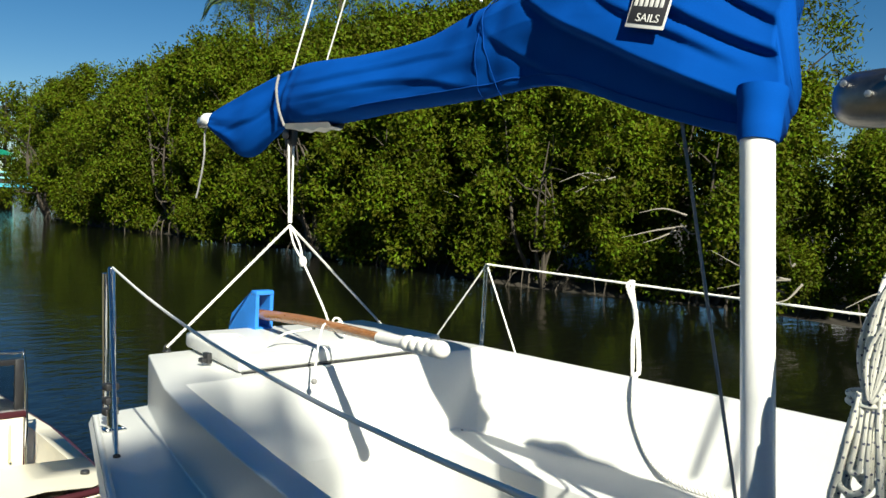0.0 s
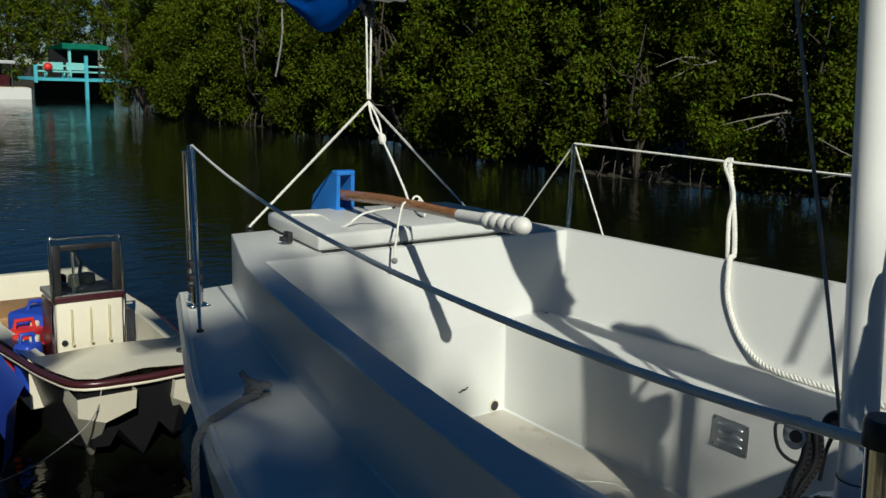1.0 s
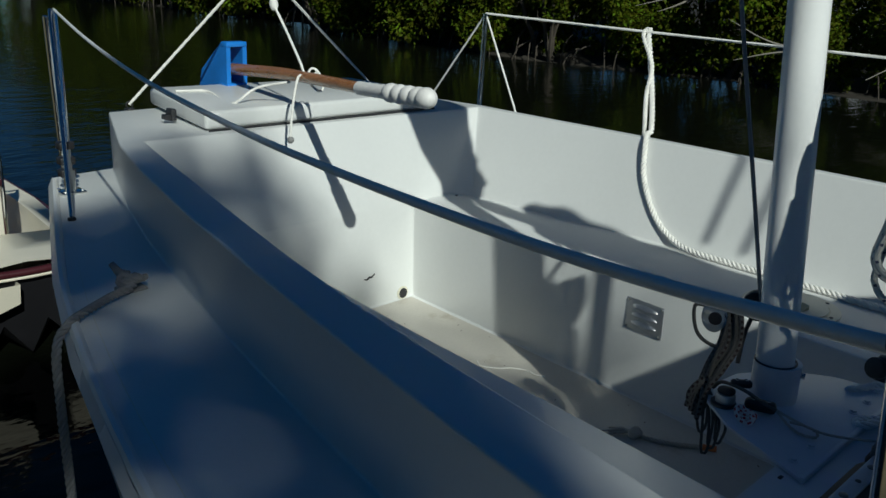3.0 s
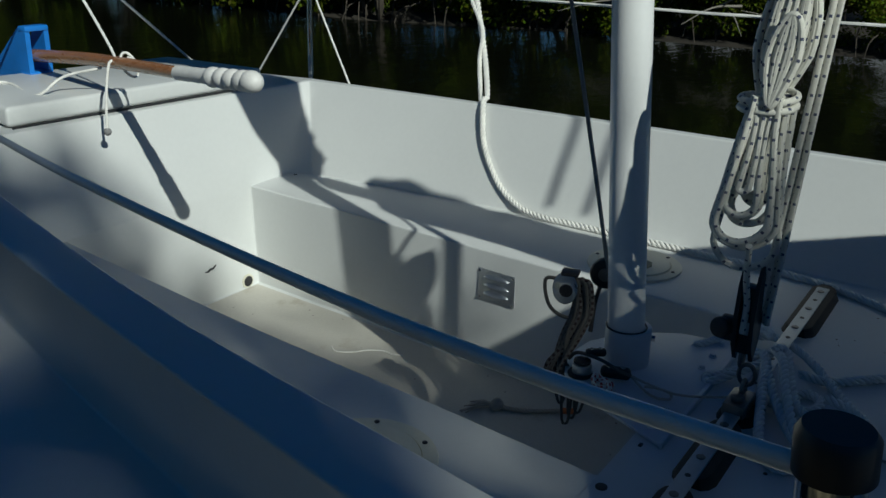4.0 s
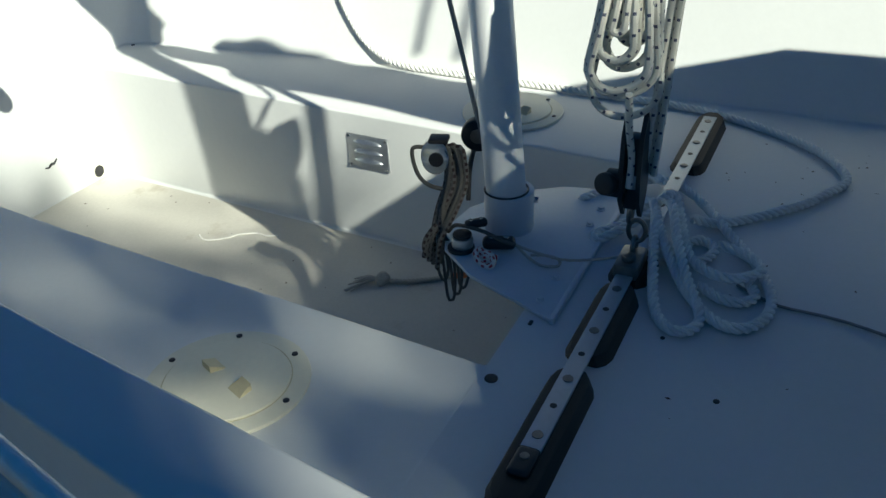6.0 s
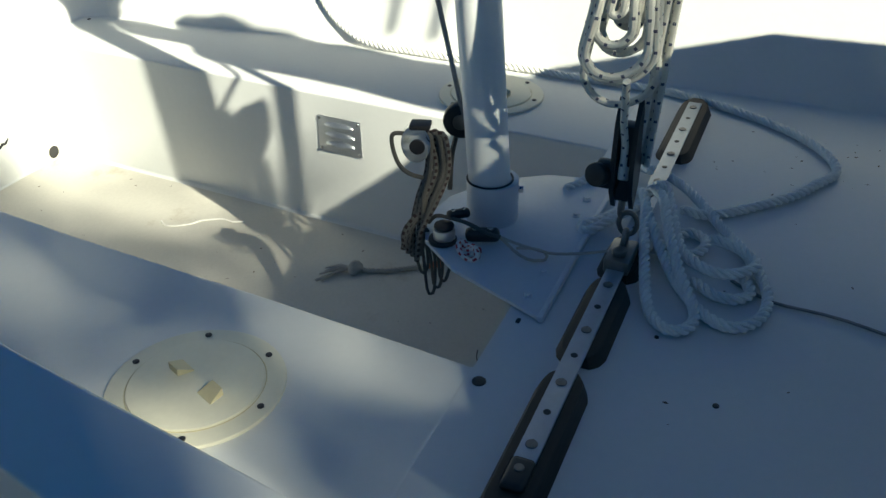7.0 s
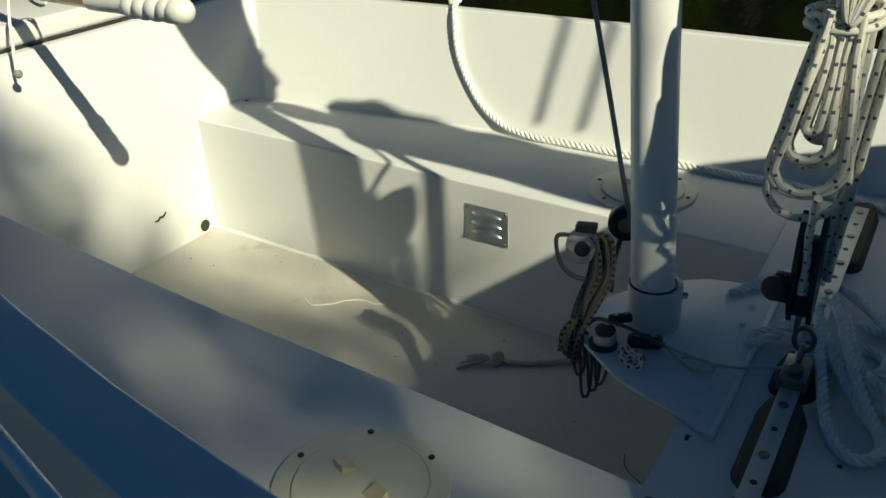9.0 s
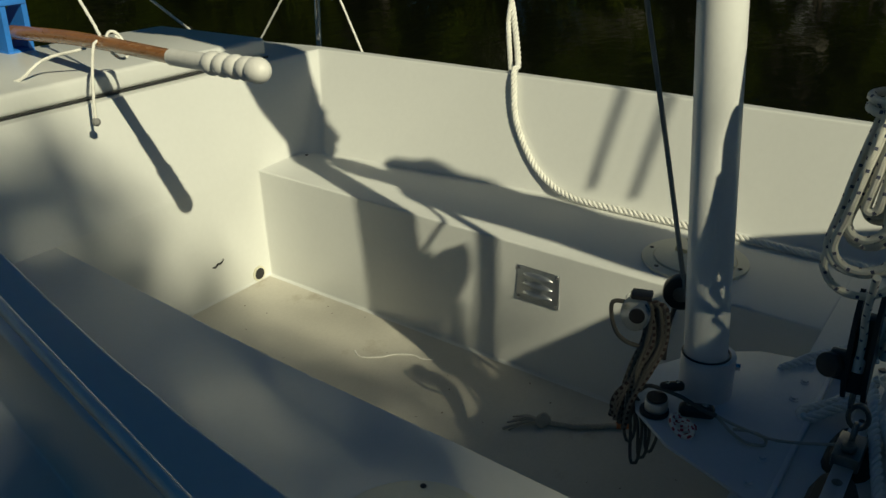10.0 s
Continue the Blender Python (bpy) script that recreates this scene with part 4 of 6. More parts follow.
ST_TOP = Vector((-0.125, 2.37, 0.68))
s1 = stanchion((-0.165, 2.26, 0.115), ST_TOP, "stainless steel stanchion on the side deck, wires at its head")
bm = B()
tube(bm, [ST_TOP + Vector((-0.012, 0, 0)), (-0.305, 1.93, 0.13)], 0.0065, 10)
part("brace", bm, STEEL, s1)
bm = B()
tube(bm, [ST_TOP + Vector((-0.025, 0.01, -0.02)), (-0.10, 2.46, 0.12)], 0.009, 10)
part("brace", bm, STEEL, s1)
bm = B()
disc(bm, (-0.305, 1.93, 0.118), 0.012, 0.012, 14, 0.003)
part("brace_foot", bm, BLACK, s1)
bm = B()
for z in (0.16, 0.20, 0.25):
    box(bm, (-0.185, 2.27, z), (-0.135, 2.31, z + 0.026), 0.006)
part("turnbuckle", bm, BLACK, s1, "dark shackles at the foot")
CAP = Vector((-0.958, -0.457, 0.758))
s2 = stanchion((-0.985, -0.50, 0.195), CAP - Vector((0, 0, 0.008)), "stainless steel stanchion with a black end cap")
bm = B()
tube(bm, [CAP - Vector((0, 0.001, 0.017)), CAP - Vector((0, 0, 0.003)), CAP], lambda s: 0.0138 if s < 0.9 else 0.0118, 32)
part("end_cap", bm, BLACK, s2, "black rubber cap")
line = thing("lifeline", (-0.5, 1.0, 0.66), "white plastic-coated wire lifeline, slightly slack", "lifeline")
bm = B()
tube(bm, smooth_path([ST_TOP, (-0.32, 1.72, 0.655), (-0.52, 1.05, 0.648), (-0.694, 0.462, 0.664), (-0.793, 0.125, 0.682), (-0.876, -0.154, 0.704), (-0.92, -0.304, 0.720), (-0.942, -0.385, 0.731), CAP - Vector((0.0, -0.006, 0.018))], 0.04), 0.0042, 14)
part("coated_wire", bm, WIRE, line)
FST = Vector((1.535, 2.03, 0.683))
stanchion((1.50, 2.01, 0.05), FST, "slim metal stanchion outside the coaming with rope stays")
fl = thing("lifeline", (1.55, 1.0, 0.67), "white rope lifeline along the far side deck", "lifeline")
bm = B()
tube(bm, smooth_path([FST, (1.562, 1.25, 0.672), (1.58, 0.4, 0.665), (1.58, -0.6, 0.665), (1.5, -2.6, 0.68)], 0.03), 0.0052, 8, 3, 0.03)
part("rope", bm, WHITE_ROPE, fl)
for foot in ((1.54, 2.42, 0.2), (1.47, 1.72, 0.2)):
    bm = B()
    tube(bm, straight(FST, foot, 40), 0.0045, 8, 3, 0.025)
    part("stay", bm, WHITE_ROPE, fl)
for y in (-0.6, -2.6):
    stanchion((1.56 if y > -1 else 1.48, y, 0.06), (1.58 if y > -1 else 1.5, y, 0.68), "slim metal stanchion outside the coaming")

# rope that hangs from the far lifeline over the coaming and lies along the bench
hr = thing("dock_line", (1.4, 1.1, 0.3), "thick white three-strand rope hung over the lifeline, trailing along the bench", "rope")
lay_rope(hr, [(1.555, 1.25, 0.665), (1.49, 1.17, 0.48), (1.435, 1.12, 0.35), (1.405, 1.115, 0.336), (1.375, 1.10, 0.30), (1.34, 1.07, 0.20), (1.305, 1.0, 0.10), (1.28, 0.92, 0.04), (1.255, 0.82, 0.013),
                      (1.245, 0.66, 0.011), (1.235, 0.45, 0.011), (1.225, 0.25, 0.011), (1.205, -0.05, 0.011), (1.13, -0.25, 0.011), (1.03, -0.39, 0.011), (0.91, -0.455, 0.011), (0.82, -0.42, 0.011), (0.74, -0.37, 0.011),
                      (0.62, -0.25, 0.011), (0.58, -0.19, 0.03)], 0.0105)
lay_rope(hr, [(1.562, 1.243, 0.668), (1.572, 1.258, 0.682), (1.553, 1.268, 0.66), (1.512, 1.195, 0.56), (1.478, 1.182, 0.46), (1.442, 1.152, 0.35), (1.448, 1.15, 0.28)], 0.009)
lp = thing("coiled_line", (0.42, -0.26, 0.0), "loose coil of thick white three-strand rope on the bridge deck", "rope")
for pts in ([(0.55, -0.085, 0.045), (0.57, -0.112, 0.058), (0.492, -0.145, 0.05), (0.42, -0.18, 0.036), (0.34, -0.23, 0.018), (0.278, -0.286, 0.012), (0.263, -0.334, 0.012), (0.305, -0.369, 0.012), (0.376, -0.372, 0.012), (0.47, -0.335, 0.013), (0.567, -0.27, 0.014), (0.686, -0.182, 0.02), (0.749, -0.103, 0.02), (0.73, -0.05, 0.02)],
            [(0.565, -0.115, 0.06), (0.53, -0.128, 0.055), (0.399, -0.157, 0.036), (0.273, -0.192, 0.013), (0.221, -0.229, 0.012), (0.231, -0.263, 0.012), (0.278, -0.268, 0.014), (0.36, -0.226, 0.033), (0.44, -0.19, 0.058), (0.524, -0.162, 0.075), (0.575, -0.135, 0.07)],
            [(0.545, -0.14, 0.09), (0.575, -0.158, 0.07), (0.444, -0.21, 0.036), (0.392, -0.251, 0.034), (0.38, -0.303, 0.034), (0.425, -0.345, 0.034), (0.47, -0.31, 0.034), (0.49, -0.26, 0.034)],
            [(0.37, -0.25, 0.013), (0.343, -0.29, 0.012), (0.342, -0.324, 0.012), (0.37, -0.345, 0.012), (0.41, -0.33, 0.012)],
            [(0.44, -0.17, 0.012), (0.488, -0.188, 0.012), (0.532, -0.215, 0.012), (0.513, -0.249, 0.012), (0.469, -0.244, 0.012), (0.44, -0.215, 0.012)],
            [(0.59, -0.13, 0.06), (0.555, -0.09, 0.03), (0.522, -0.052, 0.013), (0.485, -0.022, 0.012), (0.462, -0.035, 0.012), (0.485, -0.07, 0.03), (0.54, -0.12, 0.05)],
            [(0.615, 0.05, 0.012), (0.642, 0.033, 0.012), (0.69, 0.008, 0.014), (0.723, -0.025, 0.02), (0.72, -0.07, 0.045), (0.66, -0.11, 0.06)]):
    lay_rope(lp, pts, 0.0102)
thin = thing("thin_cord", (0.36, -0.4, 0.0), "thin dark cord lying across the deck", "cord")
bm = B()
tube(bm, smooth_path([(0.41, -0.31, 0.004), (0.37, -0.38, 0.004), (0.36, -0.5, 0.004), (0.30, -0.7, 0.004)], 0.03), 0.003, 6)
part("cord_line", bm, OLD_ROPE, thin)

# ---------------------------------------------------------------- traveller
trav = thing("traveller", (0.47, -0.12, 0.0), "mainsheet traveller track on dark wooden blocks across the bridge deck", "traveller")
TY = -0.1235
for x0, x1 in ((-0.25, 0.046), (0.088, 0.312), (0.335, 0.46), (0.832, 1.155)):
    bm = B()
    prof = [(-0.040, 0.0), (0.040, 0.0), (0.030, 0.022), (0.018, 0.026), (-0.018, 0.026), (-0.030, 0.022)]
    rows = []
    for x, k in ((x0, 0.55), (x0 + 0.012, 0.85), (x0 + 0.03, 1), (x1 - 0.03, 1), (x1 - 0.012, 0.85), (x1, 0.55)):
        rows.append([(x, TY + y * k, z) for y, z in prof] + [(x, TY + prof[0][0] * k, 0)])
    vs = grid_mesh(bm, rows)
    bmesh.ops.remove_doubles(bm, verts=bm.verts, dist=0.0002)
    bmesh.ops.holes_fill(bm, edges=bm.edges)
    part("wooden_block", bm, DARK_WOOD, trav, "dark weathered wooden block")
bm = B()
box(bm, (-0.155, TY - 0.0155, 0.026), (1.115, TY + 0.0155, 0.031), 0.001)
box(bm, (-0.155, TY - 0.007, 0.018), (1.115, TY + 0.007, 0.026))
part("track", bm, TRACK, trav, "grey anodised slotted track")
bm = B()
box(bm, (-0.21, TY - 0.017, 0.024), (-0.153, TY + 0.017, 0.036), 0.008, 3)
stop_ = part("end_stop", bm, BLACK, trav)
bm = B()
disc(bm, (-0.176, TY, 0.035), 0.007, 0.003, 14, 0.001)
part("screw", bm, DULL_STEEL, stop_)
big = small = None
for k in range(19):
    x = -0.125 + 0.067 * k
    m = Matrix.Translation((x - 0.47, TY + 0.12, 0.0311))
    if k % 2 == 0:
        if big is None:
            bm = B()
            disc(bm, (0, 0, 0), 0.0085, 0.0018, 14, bevel=0.0006)
            box(bm, (-0.0085, -0.0012, 0.001), (0.0085, 0.0012, 0.0021))
            big = part("screw", bm, DULL_STEEL, trav, local=True)
            big.matrix_basis = m
        else:
            share("screw", big, trav, m)
    else:
        if small is None:
            bm = B()
            disc(bm, (0, 0, 0), 0.0055, 0.0008, 12)
            small = part("track_hole", bm, BLACK, trav, "dark locating hole", local=True)
            small.matrix_basis = m
        else:
            share("track_hole", small, trav, m)
bm = B()
box(bm, (0.325, TY - 0.022, 0.022), (0.405, TY + 0.022, 0.050), 0.004)
car = part("car", bm, DULL_STEEL, trav, "dull dark steel traveller car")
bm = B()
tube(bm, [(0.385 + 0.016 * math.cos(t), TY, 0.058 + 0.02 * math.sin(t)) for t in np.linspace(0, 2 * math.pi, 25)], 0.0045, 8)
tube(bm, [(0.398, TY + 0.016 * math.cos(t), 0.085 + 0.022 * math.sin(t)) for t in np.linspace(0, 2 * math.pi, 25)], 0.0045, 8)
part("shackle", bm, DULL_STEEL, car)
bm = B()
disc(bm, (0.348, TY, 0.050), 0.013, 0.012, 16, 0.003)
part("stop_pin", bm, DULL_STEEL, car)

# ---------------------------------------------------------------- mainsheet with blocks and hung coil
BLK = Vector((0.405, -0.108, 0.13))
ms = thing("mainsheet", BLK, "mainsheet tackle of black blocks and flecked white rope", "rope tackle")
bm = B()
for s in (-1, 1):
    rows = []
    prof = [(0.0, -0.02), (0.026, 0.02), (0.032, 0.07), (0.022, 0.145), (0.0, 0.185), (-0.022, 0.145), (-0.032, 0.07), (-0.026, 0.02)]
    lo = [bm.verts.new(BLK + Vector((x + z * -0.02, s * 0.016 - 0.004, z))) for x, z in prof]
    hi = [bm.verts.new(BLK + Vector((x + z * -0.02, s * 0.016 + 0.004, z))) for x, z in prof]
    bm.faces.new(lo), bm.faces.new(hi[::-1])
    for k in range(len(prof)):
        bm.faces.new((lo[k], lo[(k + 1) % 8], hi[(k + 1) % 8], hi[k]))
box(bm, BLK + Vector((-0.017, -0.013, 0.0)), BLK + Vector((0.015, 0.013, 0.14)), 0.004)
blk = part("fiddle_block", bm, BLACK, ms, "black fiddle block with cheeks")
bm = B()
disc(bm, BLK + Vector((0, -0.010, 0.055)), 0.022, 0.02, 24, 0.003, axis=(0, 1, 0))
disc(bm, BLK + Vector((0, -0.010, 0.115)), 0.016, 0.02, 24, 0.003, axis=(0, 1, 0))
part("sheave", bm, ALLOY, blk)
bm = B()
box(bm, BLK + Vector((-0.03, 0.008, 0.025)), BLK + Vector((-0.005, 0.045, 0.075)), 0.006)
disc(bm, BLK + Vector((-0.02, 0.035, 0.05)), 0.021, 0.024, 20, 0.004, axis=(-0.8, 0.3, 0.2))
part("cam_cleat", bm, BLACK, blk)
bm = B()
tube(bm, [BLK + Vector((0.016 * math.cos(t), 0, -0.012 + 0.022 * math.sin(t))) for t in np.linspace(0, 2 * math.pi, 25)], 0.004, 8)
part("shackle", bm, DULL_STEEL, blk)
for dx, dy, tx in ((0.022, -0.012, 0.004), (0.034, -0.022, 0.022), (0.026, -0.030, 0.014), (0.040, -0.010, 0.030)):
    bm = B()
    tube(bm, straight(BLK + Vector((dx, dy, 0.055)), Vector((0.358 + tx * 0.6, -0.205 + dy * 0.3, 1.19)), 60), 0.0062, 9)
    part("fall", bm, FLECK_ROPE, ms)
mb = thing("main_boom", (0.21, -1.5, 1.27), "metal main boom with an unseen sail cover that shades the bench", "boom")


def along_boom(y, up=0.0, side=0.0):
    """A place on the main boom's line, which keeps to the middle of the boat."""
    return Vector((0.395 + 0.125 * y + side, y, 1.258 - 0.012 * y + up))


bm = B()
rows = []
for y, w, h in ((0.045, 0.012, 0.030), (0.030, 0.028, 0.050), (0.0, 0.038, 0.064), (-0.055, 0.041, 0.068), (-0.10, 0.041, 0.068)):
    rows.append([along_boom(y, h * math.sin(a) * (1.0 if math.sin(a) < 0 else 0.85), w * math.cos(a)) for a in np.linspace(0, 2 * math.pi, 29)])
vs = grid_mesh(bm, rows)
bm.faces.new(vs[0][:-1])
bmesh.ops.remove_doubles(bm, verts=bm.verts, dist=0.0003)
cast = part("end_casting", bm, DULL_STEEL, mb, "dark cast metal boom end fitting")
for dy, dz in ((0.012, 0.026), (-0.045, 0.0), (-0.085, 0.03)):
    bm = B()
    disc(bm, along_boom(dy, dz, -0.042 if dy < 0 else -0.034), 0.008, 0.008, 12, 0.002, axis=(-1, 0, 0))
    part("bolt", bm, ALLOY, cast)
bm = B()
rows = [[along_boom(y, 0.062 * math.sin(a), 0.036 * math.cos(a)) for a in np.linspace(0, 2 * math.pi, 29)] for y in (-0.095, -1.2, -2.4, -3.6)]
grid_mesh(bm, rows)
bmesh.ops.remove_doubles(bm, verts=bm.verts, dist=0.0003)
part("spar", bm, ALLOY, mb)
bm = B()
box(bm, along_boom(-0.23, -0.085, -0.004), along_boom(-0.20, -0.055, 0.004), 0.003)
tube(bm, [along_boom(-0.215, -0.085 + 0.014 * math.sin(t), 0.014 * math.cos(t)) for t in np.linspace(0, 2 * math.pi, 17)], 0.004, 8)
part("bail", bm, DULL_STEEL, mb)
# Unseen cover added here; its height follows the shadow on the far bench.
bm = B()
rows = []
for i in range(60):
    t = i / 59
    y = -0.34 - 3.1 * t
    tall = 0.315 + 0.34 * t + 0.03 * math.exp(-((t - 0.095) / 0.03) ** 2) + 0.018 * math.sin(13 * t) + 0.012 * math.sin(31 * t)
    wide = 0.105 + 0.012 * math.sin(9 * t)
    grow = (0.55 if i == 0 else 0.9 if i == 1 else 1.0) if i < 59 else 0.4
    row = []
    for a in np.linspace(0, 2 * math.pi, 41):
        up = 0.5 + 0.5 * math.sin(a)
        w = wide * (1.15 - 0.8 * up ** 1.6) * math.cos(a) * grow
        fold = 0.012 * math.sin(a * 3 + 19 * t) + 0.008 * math.sin(a * 7 - 41 * t)
        row.append(along_boom(y, -0.09 + tall * (up if grow == 1 else 0.06 + up * grow) + 0.3 * fold, w + fold * abs(math.cos(a))))
    rows.append(row)
grid_mesh(bm, rows)
bmesh.ops.remove_doubles(bm, verts=bm.verts, dist=0.0003)
part("sail_cover", bm, CANVAS, mb, "unseen blue sail cover, shaped for its shadow on the bench")

# Two unseen lines, added so their shadows stripe the far coaming.
caster = thing("lazy_jack", (0.22, -1.5, 1.80), "pair of unseen lines added to cast two stripes on the far coaming", "line")
for y0, y1 in ((-1.47, -2.73), (-1.607, -2.867)):
    bm = B()
    tube(bm, straight((0.22, y0 - 0.02, 1.80), (0.22, y1, 4.0), 6), 0.009, 10)
    part("line", bm, WHITE_ROPE, caster)

BAND = Vector((0.322, -0.108, 0.635))
coil = thing("hung_coil", BAND, "flecked white rope coiled and hung on the mainsheet", "rope coil")
random.seed(11)
for k in range(12):
    w, d = 0.009 + 0.0044 * k, 0.150 + 0.0122 * k + 0.012 * random.random() + (0.036 if k == 11 else 0)
    ox, oy = -0.036 + 0.027 * (k % 4) + 0.004 * random.random(), 0.010 * random.random() - 0.008
    flat = [(-0.30 * w - 0.006, 0.015)] + [(-w * (0.40 + 0.60 * q), -(d - w) * q) for q in (0.25, 0.5, 0.75, 1.0)]
    flat += [(-w * math.cos(a), -(d - w) - w * math.sin(a)) for a in np.linspace(0.4, math.pi - 0.4, 6)]
    flat += [(w * (0.40 + 0.60 * q), -(d - w) * q) for q in (1.0, 0.75, 0.5, 0.25)] + [(0.30 * w + 0.006, 0.015)]
    bm = B()
    tube(bm, smooth_path([BAND + Vector((-x * 0.16 + ox - 0.05 * z, oy - 0.10 * z + x * 0.99 + 0.003 * math.sin(20 * z + k), z)) for x, z in flat], 0.01), 0.0064, 9)
    part("loop", bm, FLECK_ROPE, coil)
for k in range(15):
    pts = []
    top_, wide = 0.15 + 0.09 * ((k * 7) % 5) / 4, 0.006 + 0.028 * ((k * 5) % 7) / 6
    for t in np.linspace(0, 2 * math.pi, 28):
        z = top_ * (0.5 - 0.5 * math.cos(t))
        pts.append(BAND + Vector((-0.040 + 0.025 * ((k * 3) % 5), -0.012 + 0.006 * (k % 5) - 0.12 * z + wide * math.sin(t) * (0.5 + 0.5 * min(1, z / 0.08)), z)))
    bm = B()
    tube(bm, pts, 0.0064, 9)
    part("loop", bm, FLECK_ROPE, coil)
bm = B()
tube(bm, [BAND + Vector((0.036 * math.cos(t), 0.046 * math.sin(t), -0.014 + 0.0024 * t + 0.005 * math.cos(t))) for t in np.linspace(0, 4.2 * math.pi, 60)], 0.0064, 9)
part("wrap", bm, FLECK_ROPE, coil)
bm = B()
tube(bm, smooth_path([BAND + Vector((-0.03, -0.01, -0.25)), BAND + Vector((0.03, -0.0, -0.34)), BAND + Vector((0.06, 0.0, -0.40)), BLK + Vector((-0.03, 0, 0.05))], 0.01), 0.0062, 9)
part("tail", bm, FLECK_ROPE, coil)
bm = B()
tube(bm, smooth_path([BAND + Vector((0.0, 0, 0.10)), BAND + Vector((-0.01, 0, 0.16)), BAND + Vector((0.03, 0, 0.25)), Vector((0.352, -0.17, 0.98)), Vector((0.36, -0.20, 1.18))], 0.01), 0.0062, 9)
part("tail", bm, FLECK_ROPE, coil)

# ---------------------------------------------------------------- tackle at the foot of the mizzen mast
tk = thing("mast_tackle", (0.395, 0.262, 0.19), "steel block and a hank of red-flecked line at the mast", "rope tackle")
TK, TK_R, TK_C = Vector((0.372, 0.268, 0.184)), Vector((0.28, -0.96, 0)), Vector((-0.96, -0.28, 0))


def hang(u, v, w=0.0):
    """A place by the tackle: u along the deck, v up, w outwards from the mast."""
    return TK + TK_R * u + Vector((0, 0, v)) + TK_C * w


bm = B()
rows = []
for w, k in ((-0.014, 0.8), (-0.012, 1.0), (0.012, 1.0), (0.014, 0.8)):
    rows.append([hang(0.027 * k * math.cos(a), 0.002 + 0.037 * k * math.sin(a), w) for a in np.linspace(0, 2 * math.pi, 25)])
vs = grid_mesh(bm, rows)
bm.faces.new(vs[0][:-1]), bm.faces.new(vs[-1][:-1][::-1])
bmesh.ops.remove_doubles(bm, verts=bm.verts, dist=0.0003)
blk_ = part("swivel_block", bm, STEEL, tk, "polished steel block shell")
bm = B()
disc(bm, hang(0.003, -0.002, 0.0135), 0.0145, 0.004, 20, 0.001, axis=TK_C)
part("sheave", bm, BLACK, blk_)
bm = B()
box(bm, (-0.019, -0.016, 0), (0.019, 0.016, 0.010), 0.003, m=Matrix.Translation(hang(0.008, 0.030)) @ Matrix.Rotation(radians(-74), 4, 'Z'))
part("strap", bm, BLACK, blk_, "black webbing strap")
for u, v, r in ((0.074, 0.016, 0.034),):
    bm = B()
    disc(bm, hang(u, v, -0.085), r, 0.026, 28, 0.005, axis=TK_C)
    tb_ = part("turning_block", bm, BLACK, tk, "black turning block against the mast")
    bm = B()
    disc(bm, hang(u, v, -0.060), 0.015, 0.004, 20, 0.001, axis=TK_C)
    part("hub", bm, DULL_STEEL, tb_)
bm = B()
tube(bm, smooth_path([hang(0.065, -0.015, -0.062), hang(0.058, -0.05, -0.05), hang(0.056, -0.11, -0.03)], 0.01), 0.005, 8)
part("cleat_tail", bm, BLACK, tk, "black webbing tail")
random.seed(5)
for k in range(9):
    a, b_ = random.uniform(-1, 1), random.uniform(-1, 1)
    top_u, low = 0.036 + 0.019 * a, -0.205 - 0.03 * random.random()
    bm = B()
    tube(bm, smooth_path([hang(top_u - 0.012, 0.020, 0.002), hang(top_u, 0.014, 0.008 * b_), hang(top_u + 0.004 + 0.009 * math.sin(3 * k), -0.05, 0.014 * b_), hang(top_u * 0.7 - 0.006 - 0.008 * math.sin(3 * k + 1), -0.11, 0.014 * b_ + 0.012),
                          hang(-0.004 + 0.019 * b_ + 0.006 * math.cos(5 * k), -0.17, 0.014 * a + 0.024), hang(-0.010 + 0.018 * b_, low, 0.010 * a + 0.028)], 0.008), 0.0046 + 0.0008 * (k % 3), 8)
    part("hank_line", bm, RED_FLECK if k % 3 else OLD_CORD, tk)
for k in range(4):
    u0, dv = 0.004 + 0.013 * k, -0.27 - 0.016 * ((k * 3) % 4)
    bm = B()
    tube(bm, smooth_path([hang(0.002, -0.17, 0.024), hang(u0 - 0.008, -0.22, 0.024), hang(u0 - 0.002, dv + 0.01, 0.022), hang(u0 + 0.005, dv, 0.022), hang(u0 + 0.012, dv + 0.012, 0.022),
                          hang(u0 + 0.014, -0.23, 0.022), hang(0.010, -0.16, 0.022)], 0.008), 0.0032, 7)
    part("hank_loop", bm, OLD_CORD, tk)
bm = B()
tube(bm, smooth_path([hang(-0.018, 0.020, 0.006), hang(-0.042, 0.018, 0.008), hang(-0.043, -0.01, 0.008), hang(-0.032, -0.042, 0.01), hang(-0.012, -0.060, 0.01), hang(0.014, -0.070, 0.004)], 0.006), 0.0042, 8)
part("bight", bm, OLD_CORD, tk, "grey line led round the block")
cl = thing("cam_block", (0.32, 0.19, 0.01), "small swivel block with a red-and-white tied cord on the step plate", "block")
bm = B()
disc(bm, (0.337, 0.201, 0.010), 0.021, 0.028, 24, 0.004)
part("drum", bm, ALLOY, cl)
bm = B()
disc(bm, (0.337, 0.201, 0.038), 0.019, 0.008, 24, 0.003)
part("drum_cap", bm, BLACK, cl)
bm = B()
disc(bm, (0.334, 0.203, 0.010), 0.027, 0.008, 24, 0.002)
part("drum_foot", bm, BLACK, cl)
